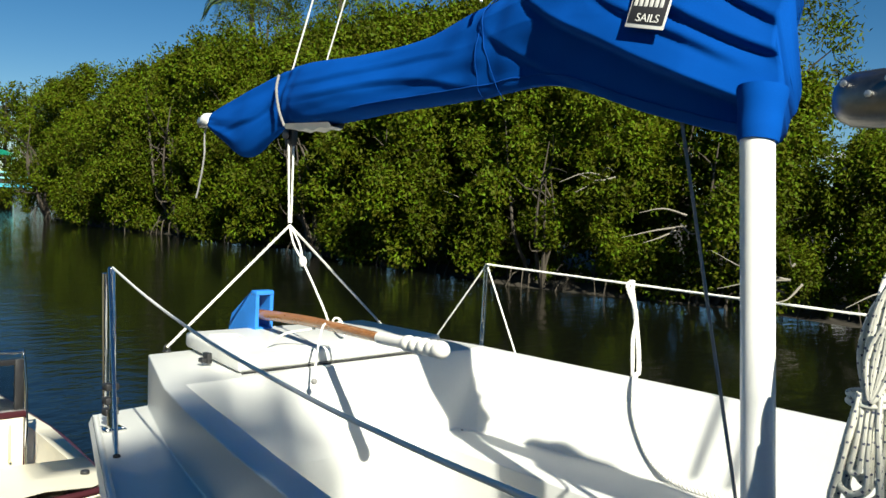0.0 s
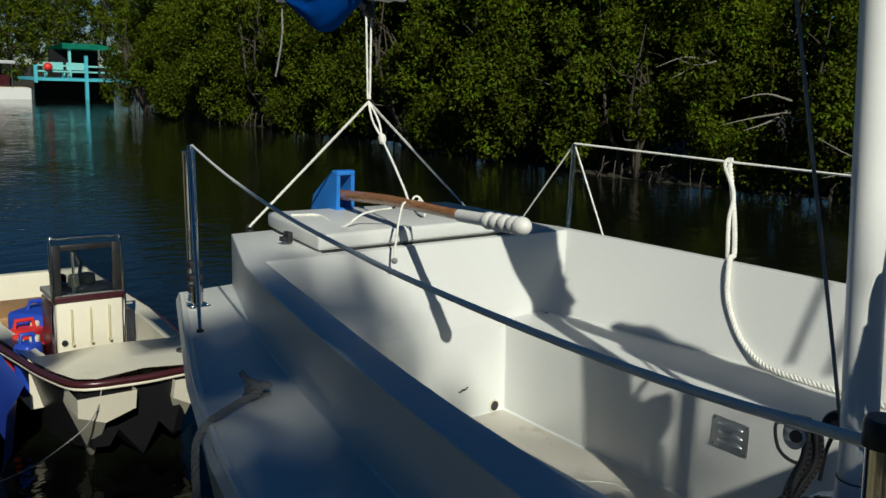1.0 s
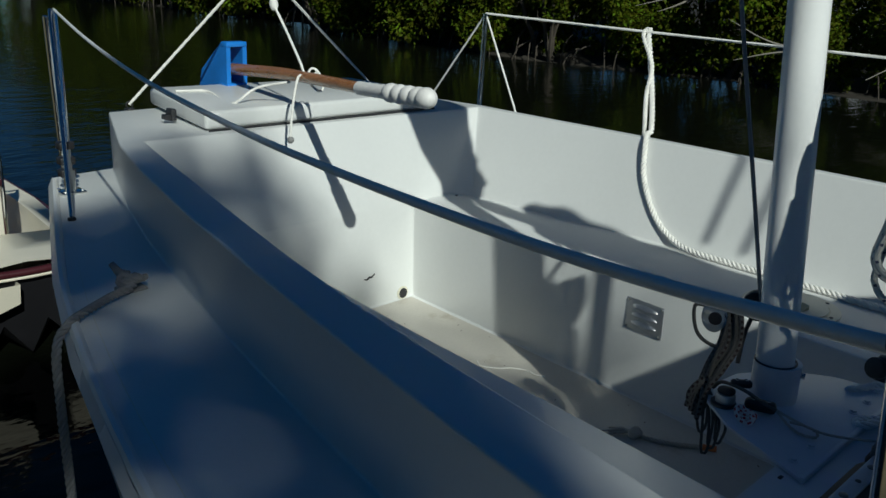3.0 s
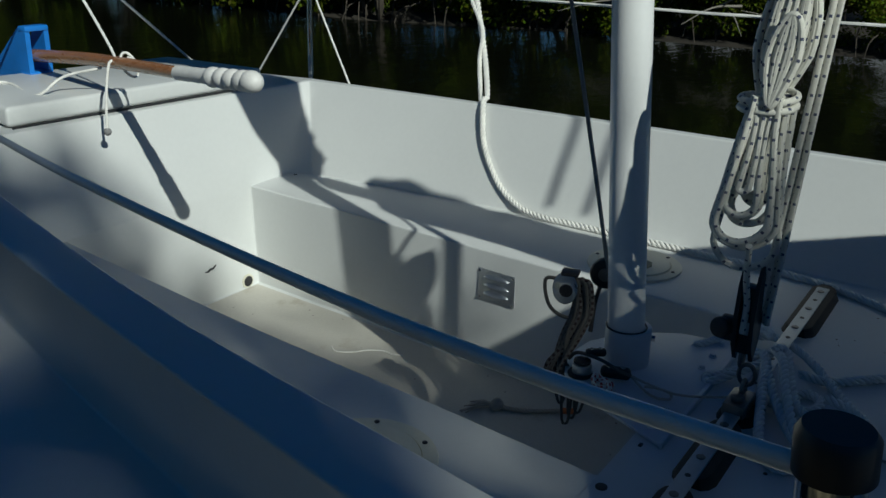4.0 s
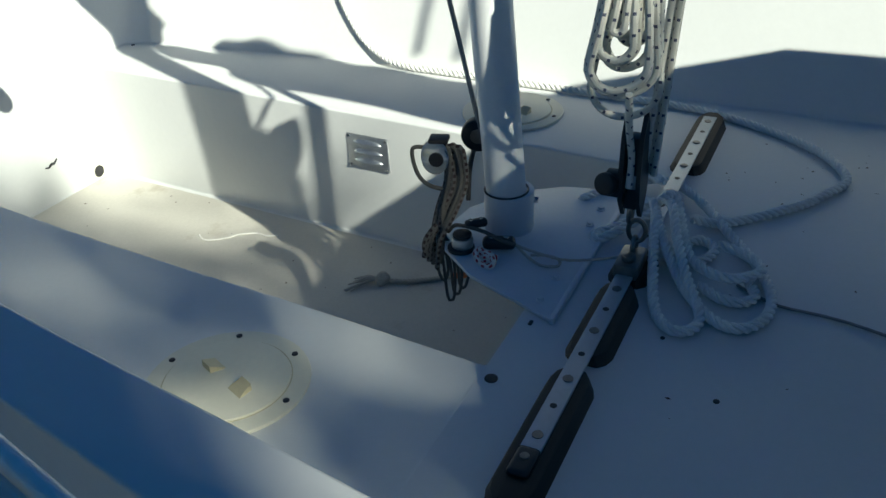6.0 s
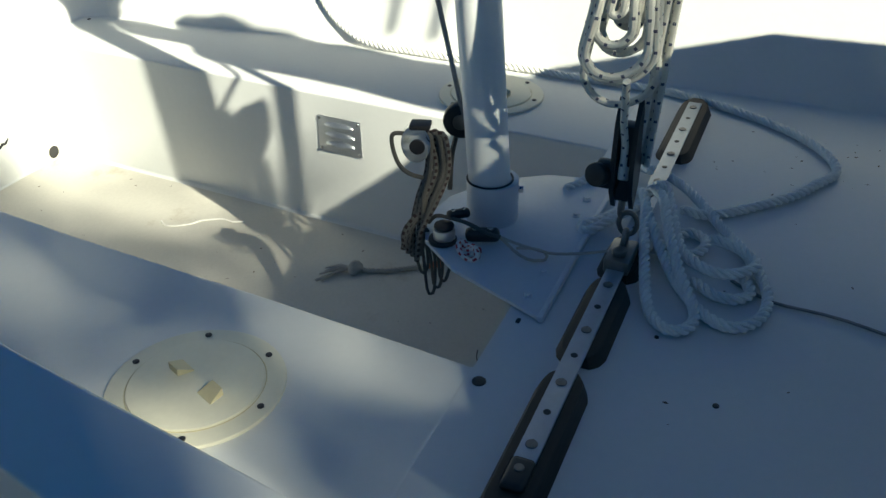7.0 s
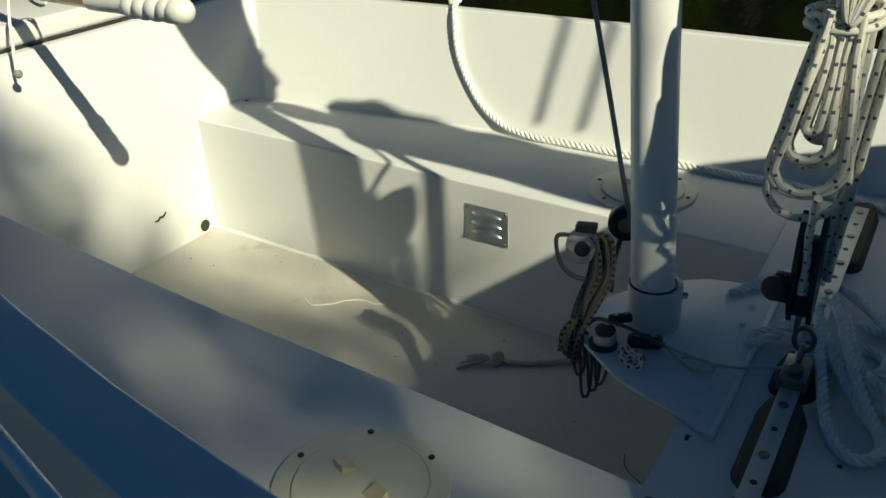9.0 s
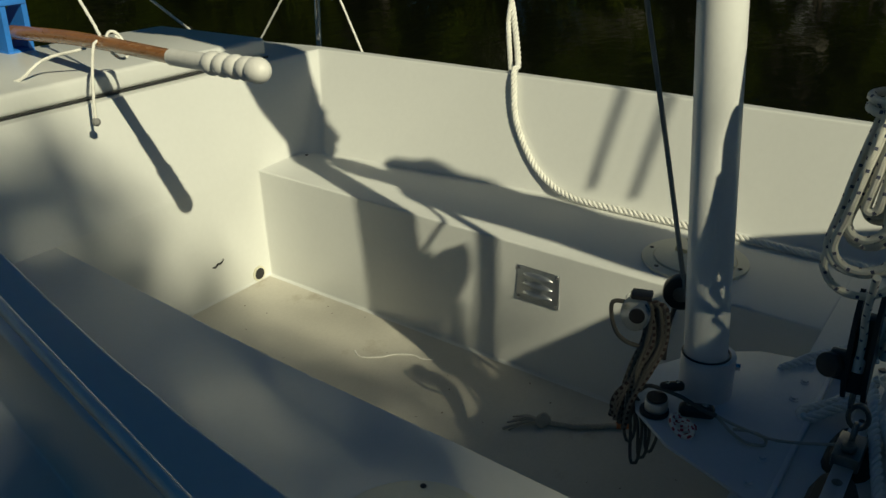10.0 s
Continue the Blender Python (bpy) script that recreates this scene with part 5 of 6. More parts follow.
for at, turn, size in (((0.368, 0.185, 0.046), -50, 0.7), ((0.356, 0.132, 0.016), -70, 1.0)):
    m = Matrix.Translation(at) @ Matrix.Rotation(radians(turn), 4, 'Z') @ Matrix.Scale(size, 4)
    bm = B()
    box(bm, (-0.032, -0.013, 0), (0.032, 0.013, 0.024), 0.009, 3, m=m)
    bk = part("cheek_block", bm, BLACK, cl, "small black cheek block")
    for dx in (-0.014, 0.014):
        bm = B()
        disc(bm, m @ Vector((dx, 0, 0.023)), 0.006 * size, 0.003, 14, 0.001)
        part("pin", bm, STEEL, bk)
bm = B()
tube(bm, smooth_path([(0.372, 0.248, 0.020), (0.362, 0.228, 0.044), (0.352, 0.196, 0.052), (0.352, 0.160, 0.048), (0.345, 0.120, 0.040), (0.350, 0.095, 0.034)], 0.008), 0.0040, 8)
part("cord", bm, OLD_CORD, cl)
bm = B()
knot_ = [Vector((0.308 + 0.020 * math.cos(1.9 * t) * (0.6 + 0.4 * math.sin(t)), 0.140 + 0.022 * math.sin(2.3 * t), 0.020 + 0.008 * math.sin(3.1 * t))) for t in np.linspace(0, 6.6, 60)]
tube(bm, knot_, 0.0054, 8)
part("knot", bm, PINK_CORD, cl, "red and white flecked cord tied in a knot")
tc = thing("tie_cord", (0.36, 0.0, 0.01), "thin weathered cord from the mast foot to the traveller car", "cord")
bm = B()
tube(bm, smooth_path([(0.352, 0.10, 0.034), (0.346, 0.06, 0.030), (0.344, 0.0, 0.026), (0.352, -0.05, 0.032), (0.36, -0.105, 0.046)], 0.006), 0.0030, 8, 3, 0.016)
part("cord_line", bm, PALE_CORD, tc)
bm = B()
tube(bm, smooth_path([(0.354, 0.095, 0.030), (0.334, 0.060, 0.020), (0.325, 0.030, 0.016), (0.336, 0.004, 0.016), (0.352, 0.010, 0.020), (0.350, 0.035, 0.024), (0.338, 0.060, 0.026)], 0.006), 0.0032, 8, 3, 0.016)
part("bight", bm, PALE_CORD, tc)
se = thing("frayed_rope_end", (0.68, 0.62, SOLE_Z), "short grey rope end with a knot lying on the cockpit sole", "rope")
lay_rope(se, [(0.785, 0.435, SOLE_Z + 0.012), (0.772, 0.455, SOLE_Z + 0.011), (0.735, 0.505, SOLE_Z + 0.011), (0.712, 0.548, SOLE_Z + 0.011), (0.697, 0.59, SOLE_Z + 0.012)], 0.0074, PALE_CORD)
bm = B()
tube(bm, straight((0.800, 0.412, SOLE_Z + 0.012), (0.779, 0.444, SOLE_Z + 0.012), 4), 0.0090, 12)
part("whipping", bm, ORANGE, se, "orange whipping on the cut end")
bm = B()
bmesh.ops.create_uvsphere(bm, u_segments=14, v_segments=10, radius=0.0185, matrix=Matrix.Translation((0.692, 0.605, SOLE_Z + 0.019)))
for v in bm.verts:
    v.co += v.normal * 0.008 * noise.noise(v.co * 55)
part("knot", bm, PALE_CORD, se)
random.seed(3)
bm = B()
for k in range(14):
    a = random.uniform(0, 6.28)
    p = Vector((0.69, 0.615, SOLE_Z + 0.018))
    tube(bm, [p, p + Vector((-0.02 + 0.02 * math.cos(a), 0.025 + 0.01 * random.random(), 0.006 * math.sin(a))), p + Vector((-0.04 + 0.035 * math.cos(a), 0.05 + 0.02 * random.random(), -0.010 + 0.005 * math.sin(a)))], 0.0022, 5)
part("frayed_end", bm, PALE_CORD, se)
th = thing("loose_thread", (0.74, 1.15, SOLE_Z), "thin white thread lying on the cockpit sole", "thread")
bm = B()
tube(bm, smooth_path([(0.716, 1.241, SOLE_Z + 0.006), (0.700, 1.215, SOLE_Z + 0.006), (0.705, 1.189, SOLE_Z + 0.006), (0.735, 1.15, SOLE_Z + 0.006), (0.76, 1.135, SOLE_Z + 0.006), (0.79, 1.085, SOLE_Z + 0.006), (0.786, 1.05, SOLE_Z + 0.006), (0.80, 1.02, SOLE_Z + 0.006)], 0.01), 0.0022, 6)
part("strand", bm, WHITE_ROPE, th)
hs = thing("mizzen_downhaul", (0.47, 0.25, 0.6), "dark thin line from the boom to the mast foot", "line")
bm = B()
tube(bm, straight((0.468, 0.46, 1.26), (0.452, 0.205, 0.20), 20), 0.0052, 8, 3, 0.03)
part("line", bm, OLD_ROPE, hs)

# chock and mooring rope on the near side deck
ck = thing("mooring_cleat", (-0.46, 1.26, 0.14), "metal cleat on the side deck with a weathered rope made fast", "cleat")
bm = B()
box(bm, (-0.49, 1.235, 0.138), (-0.43, 1.285, 0.15), 0.004)
tube(bm, smooth_path([(-0.485, 1.30, 0.20), (-0.472, 1.28, 0.175), (-0.46, 1.26, 0.168), (-0.448, 1.24, 0.172), (-0.44, 1.225, 0.18)], 0.01), lambda s: 0.007 + 0.004 * math.sin(math.pi * s), 10)
tube(bm, [(-0.46, 1.26, 0.15), (-0.46, 1.26, 0.17)], 0.012, 12)
part("cleat_body", bm, OLD_ROPE, ck)
mr = thing("mooring_rope", (-0.6, 1.15, 0.15), "weathered grey three-strand mooring rope over the gunwale", "rope")
lay_rope(mr, [(-0.44, 1.28, 0.165), (-0.455, 1.235, 0.175), (-0.49, 1.25, 0.168), (-0.46, 1.285, 0.175), (-0.47, 1.23, 0.165), (-0.54, 1.2, 0.16), (-0.62, 1.15, 0.160), (-0.665, 1.12, 0.155), (-0.70, 1.095, 0.12), (-0.715, 1.06, 0.0), (-0.74, 0.98, -0.25), (-0.80, 0.85, -0.5), (-0.9, 0.6, -0.8)], 0.0098, OLD_ROPE)

litter = thing("leaf_litter", (0.5, 0.6, SOLE_Z), "scattered specks of leaf litter and dirt", "litter", kind="stuff")
random.seed(77)
bm = B()
for k in range(90):
    if k < 55:
        y = random.uniform(0.1, 1.75)
        x, z = random.uniform(hermite(EDGE_N, y) + 0.05, hermite(EDGE_F, y) - 0.04), SOLE_Z + 0.006
    else:
        x, y, z = random.uniform(0.75, 1.1), random.uniform(-0.55, -0.2), 0.002
    if k > 80:
        x, y = random.uniform(-0.2, 0.7), random.uniform(-0.6, -0.18)
    s, a = random.uniform(0.0015, 0.0055), random.uniform(0, 6.28)
    u, w = Vector((math.cos(a), math.sin(a), 0)), Vector((-math.sin(a), math.cos(a), 0.15))
    p = Vector((x, y, z + 0.001))
    bm.faces.new([bm.verts.new(q) for q in (p - u * s, p - w * s * 0.4, p + u * s, p + w * s * 0.5)])
part("specks", bm, DEBRIS, litter, smooth=False)
# toe rail along the near sheer
bm = B()
tube(bm, [(hermite(SHEER_N, y) + 0.012, y, lerp_table(SHEER_NZ, y) + 0.004) for y in np.linspace(-0.8, 2.45, 40)], 0.011, 8)
part("toe_rail", bm, GELCOAT, sailboat)
bm = B()
tube(bm, [(hermite(SHEER_N, y) + 0.055, y, lerp_table(SHEER_NZ, y) - 0.0005) for y in np.linspace(-0.8, 2.45, 40)], 0.0025, 6)
part("deck_seam", bm, CREAM, sailboat, "fine moulded line along the deck edge")


# ---------------------------------------------------------------- skiff
skiff = thing("skiff", (0.5, 4.6, WATER_Z), "cream centre-console skiff with a maroon stripe, afloat", "motorboat")
AX = Vector((0.05, 0.998, 0)).normalized()       # from bow to stern
SD = Vector((AX.y, -AX.x, 0))                  # to its other side
BOW = Vector((0.22, 3.74, 0))


def sk(a, s, z):
    """A place on the skiff: a metres aft of the bow, s to the side, z above the world's zero."""
    p = BOW + AX * a + SD * s
    return Vector((p.x, p.y, z))


GUN = -0.70
bm = B()
half = [(0.06, 0.24), (0.12, 0.33), (0.30, 0.385), (0.68, 0.44), (1.5, 0.52), (2.95, 0.50)]
rows = []
for a, h in half:
    rise = 0.05 * max(0, 1 - a / 1.0)
    up = 0.16 * max(0, 1 - a / 0.6)
    rows.append([sk(a + 0.0, -h, GUN + rise), sk(a + 0.02, -h * 0.97, GUN - 0.10 + rise), sk(a + 0.06, -h * 0.72, WATER_Z - 0.04 + up), sk(a + 0.10, -h * 0.45, WATER_Z + 0.03 + up), sk(a + 0.04, 0, WATER_Z - 0.06 + up * 0.6),
                 sk(a + 0.10, h * 0.45, WATER_Z + 0.03 + up), sk(a + 0.06, h * 0.72, WATER_Z - 0.04 + up), sk(a + 0.02, h * 0.97, GUN - 0.10 + rise), sk(a, h, GUN + rise)])
vs = grid_mesh(bm, rows)
bm.faces.new(vs[0]), bm.faces.new(vs[-1][::-1])
part("hull", bm, HULL_AND_SHADE, skiff, "dark lower hull", angle=30)
for s0, s1, a0 in ((-0.36, -0.06, 0.02), (0.16, 0.36, 0.06)):
    bm = B()
    sm = (s0 + s1) / 2
    rows = []
    for a in (a0, a0 + 0.3, a0 + 1.2):
        drop = WATER_Z + (0.27 if a == a0 else -0.05)
        rows.append([sk(a - 0.03, s0, GUN - 0.01), sk(a, s0 * 0.98, GUN - 0.12), sk(a + 0.02, sm, drop), sk(a, s1 * 0.98, GUN - 0.12), sk(a - 0.03, s1, GUN - 0.01)])
    vs = grid_mesh(bm, rows)
    bm.faces.new(vs[0])
    part("sponson", bm, SKIFF_WHITE, skiff, "cream hull sponson", angle=30)
bm = B()
grid_mesh(bm, [[sk(a, sg * h * 1.004, GUN + 0.05 * max(0, 1 - a / 1.0)), sk(a + 0.01, sg * h * 0.995, GUN - 0.11 + 0.05 * max(0, 1 - a / 1.0))] for sg in (1,) for a, h in half])
part("topside", bm, SKIFF_WHITE, skiff)
bm = B()
rim = [sk(a, -h - 0.012, GUN - 0.014 + 0.05 * max(0, 1 - a / 1.0)) for a, h in half[::-1]] + [sk(0.045 - 0.01 * (1 - abs(s) / 0.14), s, GUN + 0.033) for s in (-0.14, 0, 0.14)] + [sk(a, h + 0.012, GUN - 0.014 + 0.05 * max(0, 1 - a / 1.0)) for a, h in half]
tube(bm, smooth_path(rim, 0.06), 0.019, 10)
part("rub_rail", bm, MAROON, skiff, "dark maroon rub rail")
bm = B()
tube(bm, smooth_path([p - Vector((0, 0, 0.026)) for p in rim], 0.06), 0.009, 8)
part("pinstripe", bm, SKIFF_WHITE, skiff)
bm = B()
# foredeck and gunwales round an open well
o = [sk(a, -h, GUN + 0.012 + 0.05 * max(0, 1 - a / 1.0)) for a, h in half]
p_ = [sk(a, h, GUN + 0.012 + 0.05 * max(0, 1 - a / 1.0)) for a, h in half]
for k in range(3):
    rows = [[o[k], o[k].lerp(p_[k], 0.5) + Vector((0, 0, 0.02)), p_[k]], [o[k + 1], o[k + 1].lerp(p_[k + 1], 0.5) + Vector((0, 0, 0.02)), p_[k + 1]]]
    grid_mesh(bm, rows)
for side in (o, p_):
    grid_mesh(bm, [[side[k], side[k].lerp((p_ if side is o else o)[k], 0.11), side[k].lerp((p_ if side is o else o)[k], 0.13) - Vector((0, 0, 0.3))] for k in range(3, 6)])
grid_mesh(bm, [[o[3] - Vector((0, 0, 0.3)), p_[3] - Vector((0, 0, 0.3))], [o[5] - Vector((0, 0, 0.3)), p_[5] - Vector((0, 0, 0.3))]])
grid_mesh(bm, [[o[3], p_[3]], [o[3] - Vector((0, 0, 0.3)), p_[3] - Vector((0, 0, 0.3))]])
bmesh.ops.remove_doubles(bm, verts=bm.verts, dist=0.001)
part("deck", bm, SKIFF_WHITE, skiff, angle=30)
bm = B()
box(bm, (2.86, -0.49, -0.30), (2.945, 0.49, 0.035), 0.012, m=Matrix.Translation(sk(0, 0, GUN)) @ Matrix.Rotation(math.atan2(AX.y, AX.x), 4, 'Z'))
part("transom", bm, SKIFF_WHITE, skiff, "cream inner face of the stern")
bm = B()
SKR = Matrix.Rotation(math.atan2(AX.y, AX.x), 4, 'Z')
CB = sk(0.82, -0.06, GUN - 0.205)
CM = Matrix.Translation(CB) @ SKR @ Matrix.Diagonal((0.72, 0.63, 0.76, 1))
box(bm, (-0.02, -0.30, 0), (0.42, 0.30, 0.66), 0.02, m=CM)
console = part("console", bm, SKIFF_WHITE, skiff)
for s in (-0.17, 0.0, 0.17):
    bm = B()
    box(bm, (-0.040, s - 0.008, 0.33), (-0.018, s + 0.008, 0.60), 0.005, m=CM)
    box(bm, (-0.060, s - 0.011, 0.315), (-0.018, s + 0.011, 0.335), 0.004, m=CM)
    part("rod_holder", bm, GRIP_CREAM, console, "dark cream upright rod rack")
for sg in (-1, 1):
    bm = B()
    box(bm, (0.0, sg * 0.306 - 0.005, 0.02), (0.42, sg * 0.306 + 0.005, 0.64), 0.002, m=CM)
    part("side_panel", bm, MAROON, console, "dark maroon console side")
bm = B()
disc(bm, CM @ Vector((-0.018, 0.24, 0.335)), 0.018, 0.01, 16, axis=-AX)
part("vent_cap", bm, BLACK, console)
bm = B()
box(bm, (-0.03, -0.315, 0.650), (0.0, 0.315, 0.70), 0.01, m=CM)
part("front_edge", bm, MAROON, console, "dark maroon front edge")
bm = B()
box(bm, (0.002, -0.31, 0.655), (0.48, 0.31, 0.695), 0.01, m=CM)
part("console_top", bm, OLD_ROPE, console, "weathered grey console top")
for dx, dy, r, tall, mat_ in ((0.30, 0.05, 0.032, 0.085, SKIFF_WHITE), (0.38, -0.10, 0.050, 0.070, OLD_ROPE), (0.40, 0.13, 0.030, 0.075, BLACK)):
    bm = B()
    disc(bm, CM @ Vector((dx, dy, 0.695)), r, tall, 20, 0.018)
    part("instrument", bm, mat_, console, "rounded helm instrument housing")
bm = B()
frame_pts = [CM @ Vector(p) for p in ((0.02, -0.32, 0.25), (0.0, -0.32, 0.70), (0.06, -0.31, 1.10), (0.07, -0.25, 1.14), (0.07, 0.25, 1.14), (0.06, 0.31, 1.10), (0.0, 0.32, 0.70), (0.02, 0.32, 0.25))]
tube(bm, smooth_path(frame_pts, 0.05), 0.012, 10)
part("screen_frame", bm, STEEL, console, "bent steel grab rail round the screen")
bm = B()
box(bm, (0.045, -0.27, 0.70), (0.052, 0.27, 1.08), 0.0, m=CM)
w = part("windscreen", bm, ACRYLIC, console, "tinted acrylic windscreen")
for s in (-0.27, 0.27):
    bm = B()
    box(bm, (0.03, s - 0.04, 0.69), (0.07, s + 0.04, 1.09), 0.008, m=CM)
    part("screen_edge", bm, BLACK, console, "black screen upright")
bm = B()
box(bm, (0.03, -0.23, 1.045), (0.07, 0.23, 1.09), 0.008, m=CM)
part("screen_edge", bm, BLACK, console, "black screen head")
bm = B()
tube(bm, [CM @ Vector((0.36 + 0.03 * math.sin(t), 0.10 + 0.14 * math.cos(t), 0.86 + 0.14 * math.sin(t))) for t in np.linspace(0, 2 * math.pi, 25)], 0.012, 8)
part("wheel", bm, STEEL, console)
bm = B()
tube(bm, [CM @ Vector((0.1, 0.1, 0.7)), CM @ Vector((0.06, 0.12, 1.02))], 0.008, 8)
part("antenna", bm, CREAM, console)
bm = B()
box(bm, (1.85, -0.44, 0.08), (2.35, 0.44, 0.17), 0.02, m=Matrix.Translation(sk(0, 0, GUN - 0.2)) @ SKR)
part("bench_seat", bm, SKIFF_WOOD, skiff, "varnished plank seat")
bm = B()
disc(bm, sk(0.32, 0.30, GUN + 0.045), 0.025, 0.025, 16, 0.006)
part("bow_light", bm, BLACK, skiff)
OB = sk(3.0, -0.34, GUN)
eng = thing("outboard_motor", OB, "dark outboard motor on the skiff's stern", "outboard motor")
bm = B()
box(bm, (-0.12, -0.10, 0.0), (0.16, 0.10, 0.22), 0.05, m=Matrix.Translation(OB) @ SKR)
part("cowl", bm, BLACK, eng)
bm = B()
box(bm, (0.0, -0.05, -0.7), (0.1, 0.05, 0.08), 0.02, m=Matrix.Translation(OB) @ SKR)
part("leg", bm, BLACK, eng)


def jerry(name, at, size, mat, label, turn=0):
    t = thing(name, at, label, "container")
    bm = B()
    box(bm, (-size[0], -size[1], 0), (size[0], size[1], size[2]), 0.03, 3, m=Matrix.Rotation(radians(turn), 4, 'Z'))
    part("body", bm, mat, t, local=True)
    bm = B()
    tube(bm, [(-size[0] * 0.6, 0, size[2] - 0.01), (-size[0] * 0.5, 0, size[2] + 0.05), (size[0] * 0.4, 0, size[2] + 0.05), (size[0] * 0.5, 0, size[2] - 0.01)], 0.014, 8)
    part("handle", bm, mat, t, local=True)
    bm = B()
    disc(bm, (size[0] * 0.6, size[1] * 0.3, size[2] - 0.01), 0.03, 0.04, 14, 0.005)
    part("cap", bm, CREAM, t, local=True)
    return t


jerry("fuel_can", sk(1.15, -0.36, GUN - 0.29), (0.11, 0.09, 0.27), RED, "red plastic fuel can in the skiff", 20)
jerry("fuel_can", sk(1.4, -0.30, GUN - 0.29), (0.11, 0.09, 0.30), RED, "red plastic fuel can in the skiff", 50)
jerry("cool_box", sk(0.93, -0.385, GUN - 0.26), (0.07, 0.06, 0.31), COOLER_BLUE, "blue plastic jug in the skiff", 35)
jerry("cool_box", sk(1.62, -0.12, GUN - 0.29), (0.20, 0.15, 0.36), COOLER_BLUE, "blue plastic box in the skiff", 35)
sr = thing("skiff_line", sk(0, -0.3, -0.3), "thin dark bow line trailing from the skiff", "rope")
bm = B()
tube(bm, smooth_path([sk(0.1, -0.2, GUN + 0.05), sk(-0.02, -0.28, GUN - 0.1), sk(0.0, -0.45, GUN - 0.25), sk(0.02, -0.7, GUN - 0.36), sk(0.1, -1.2, WATER_Z)], 0.03), 0.004, 8, 3, 0.03)
part("strand", bm, OLD_ROPE, sr)
nb = thing("blue_boat_bow", sk(1.3, -1.0, -0.45), "dark blue hull of a neighbouring boat", "boat")
bm = B()
rows = [[sk(a, -0.50 - d, GUN - 0.06), sk(a, -0.54 - d, GUN - 0.12), sk(a + 0.05, -0.57 - d, WATER_Z), sk(a + 0.05, -1.8, WATER_Z), sk(a, -1.9, GUN - 0.06)] for a, d in ((0.25, 0.1), (0.5, 0.0), (1.2, 0.0), (3.0, 0.0))]
grid_mesh(bm, rows)
part("hull", bm, COOLER_BLUE, nb, angle=30)


# ---------------------------------------------------------------- trees
def leaf_cloud(rng, centres, radii, per, length, width, droop=0.25):
    """A mesh of many small pointed leaves round the given centres."""
    n = len(centres) * per
    c = np.repeat(centres, per, 0)
    r = np.repeat(radii, per)[:, None]
    d = rng.normal(size=(n, 3))
    d /= np.linalg.norm(d, axis=1)[:, None]
    p = c + d * r * rng.uniform(0.25, 1.0, (n, 1)) ** 0.6
    ax = d * 0.8 + rng.normal(size=(n, 3)) * 0.6
    ax[:, 2] -= droop
    ax /= np.linalg.norm(ax, axis=1)[:, None]
    up = rng.normal(size=(n, 3)) * 0.4 + d * 0.8 + (0, 0, 0.55)
    sd = np.cross(ax, up)
    sd /= np.linalg.norm(sd, axis=1)[:, None] + 1e-9
    s = rng.uniform(0.7, 1.3, (n, 1))
    L, W = length * s, width * s
    nn = np.cross(sd, ax)
    v = np.stack([p - ax * L / 2, p + sd * W / 2 - nn * W * 0.15, p + ax * L / 2, p - sd * W / 2 - nn * W * 0.15], 1).reshape(-1, 3)
    me = bpy.data.meshes.new("crown")
    me.vertices.add(4 * n), me.loops.add(4 * n), me.polygons.add(n)
    me.vertices.foreach_set("co", v.ravel().astype(np.float32))
    me.loops.foreach_set("vertex_index", np.arange(4 * n, dtype=np.int32))
    me.polygons.foreach_set("loop_start", np.arange(0, 4 * n, 4, dtype=np.int32))
    me.polygons.foreach_set("loop_total", np.full(n, 4, dtype=np.int32))
    me.update()
    return me


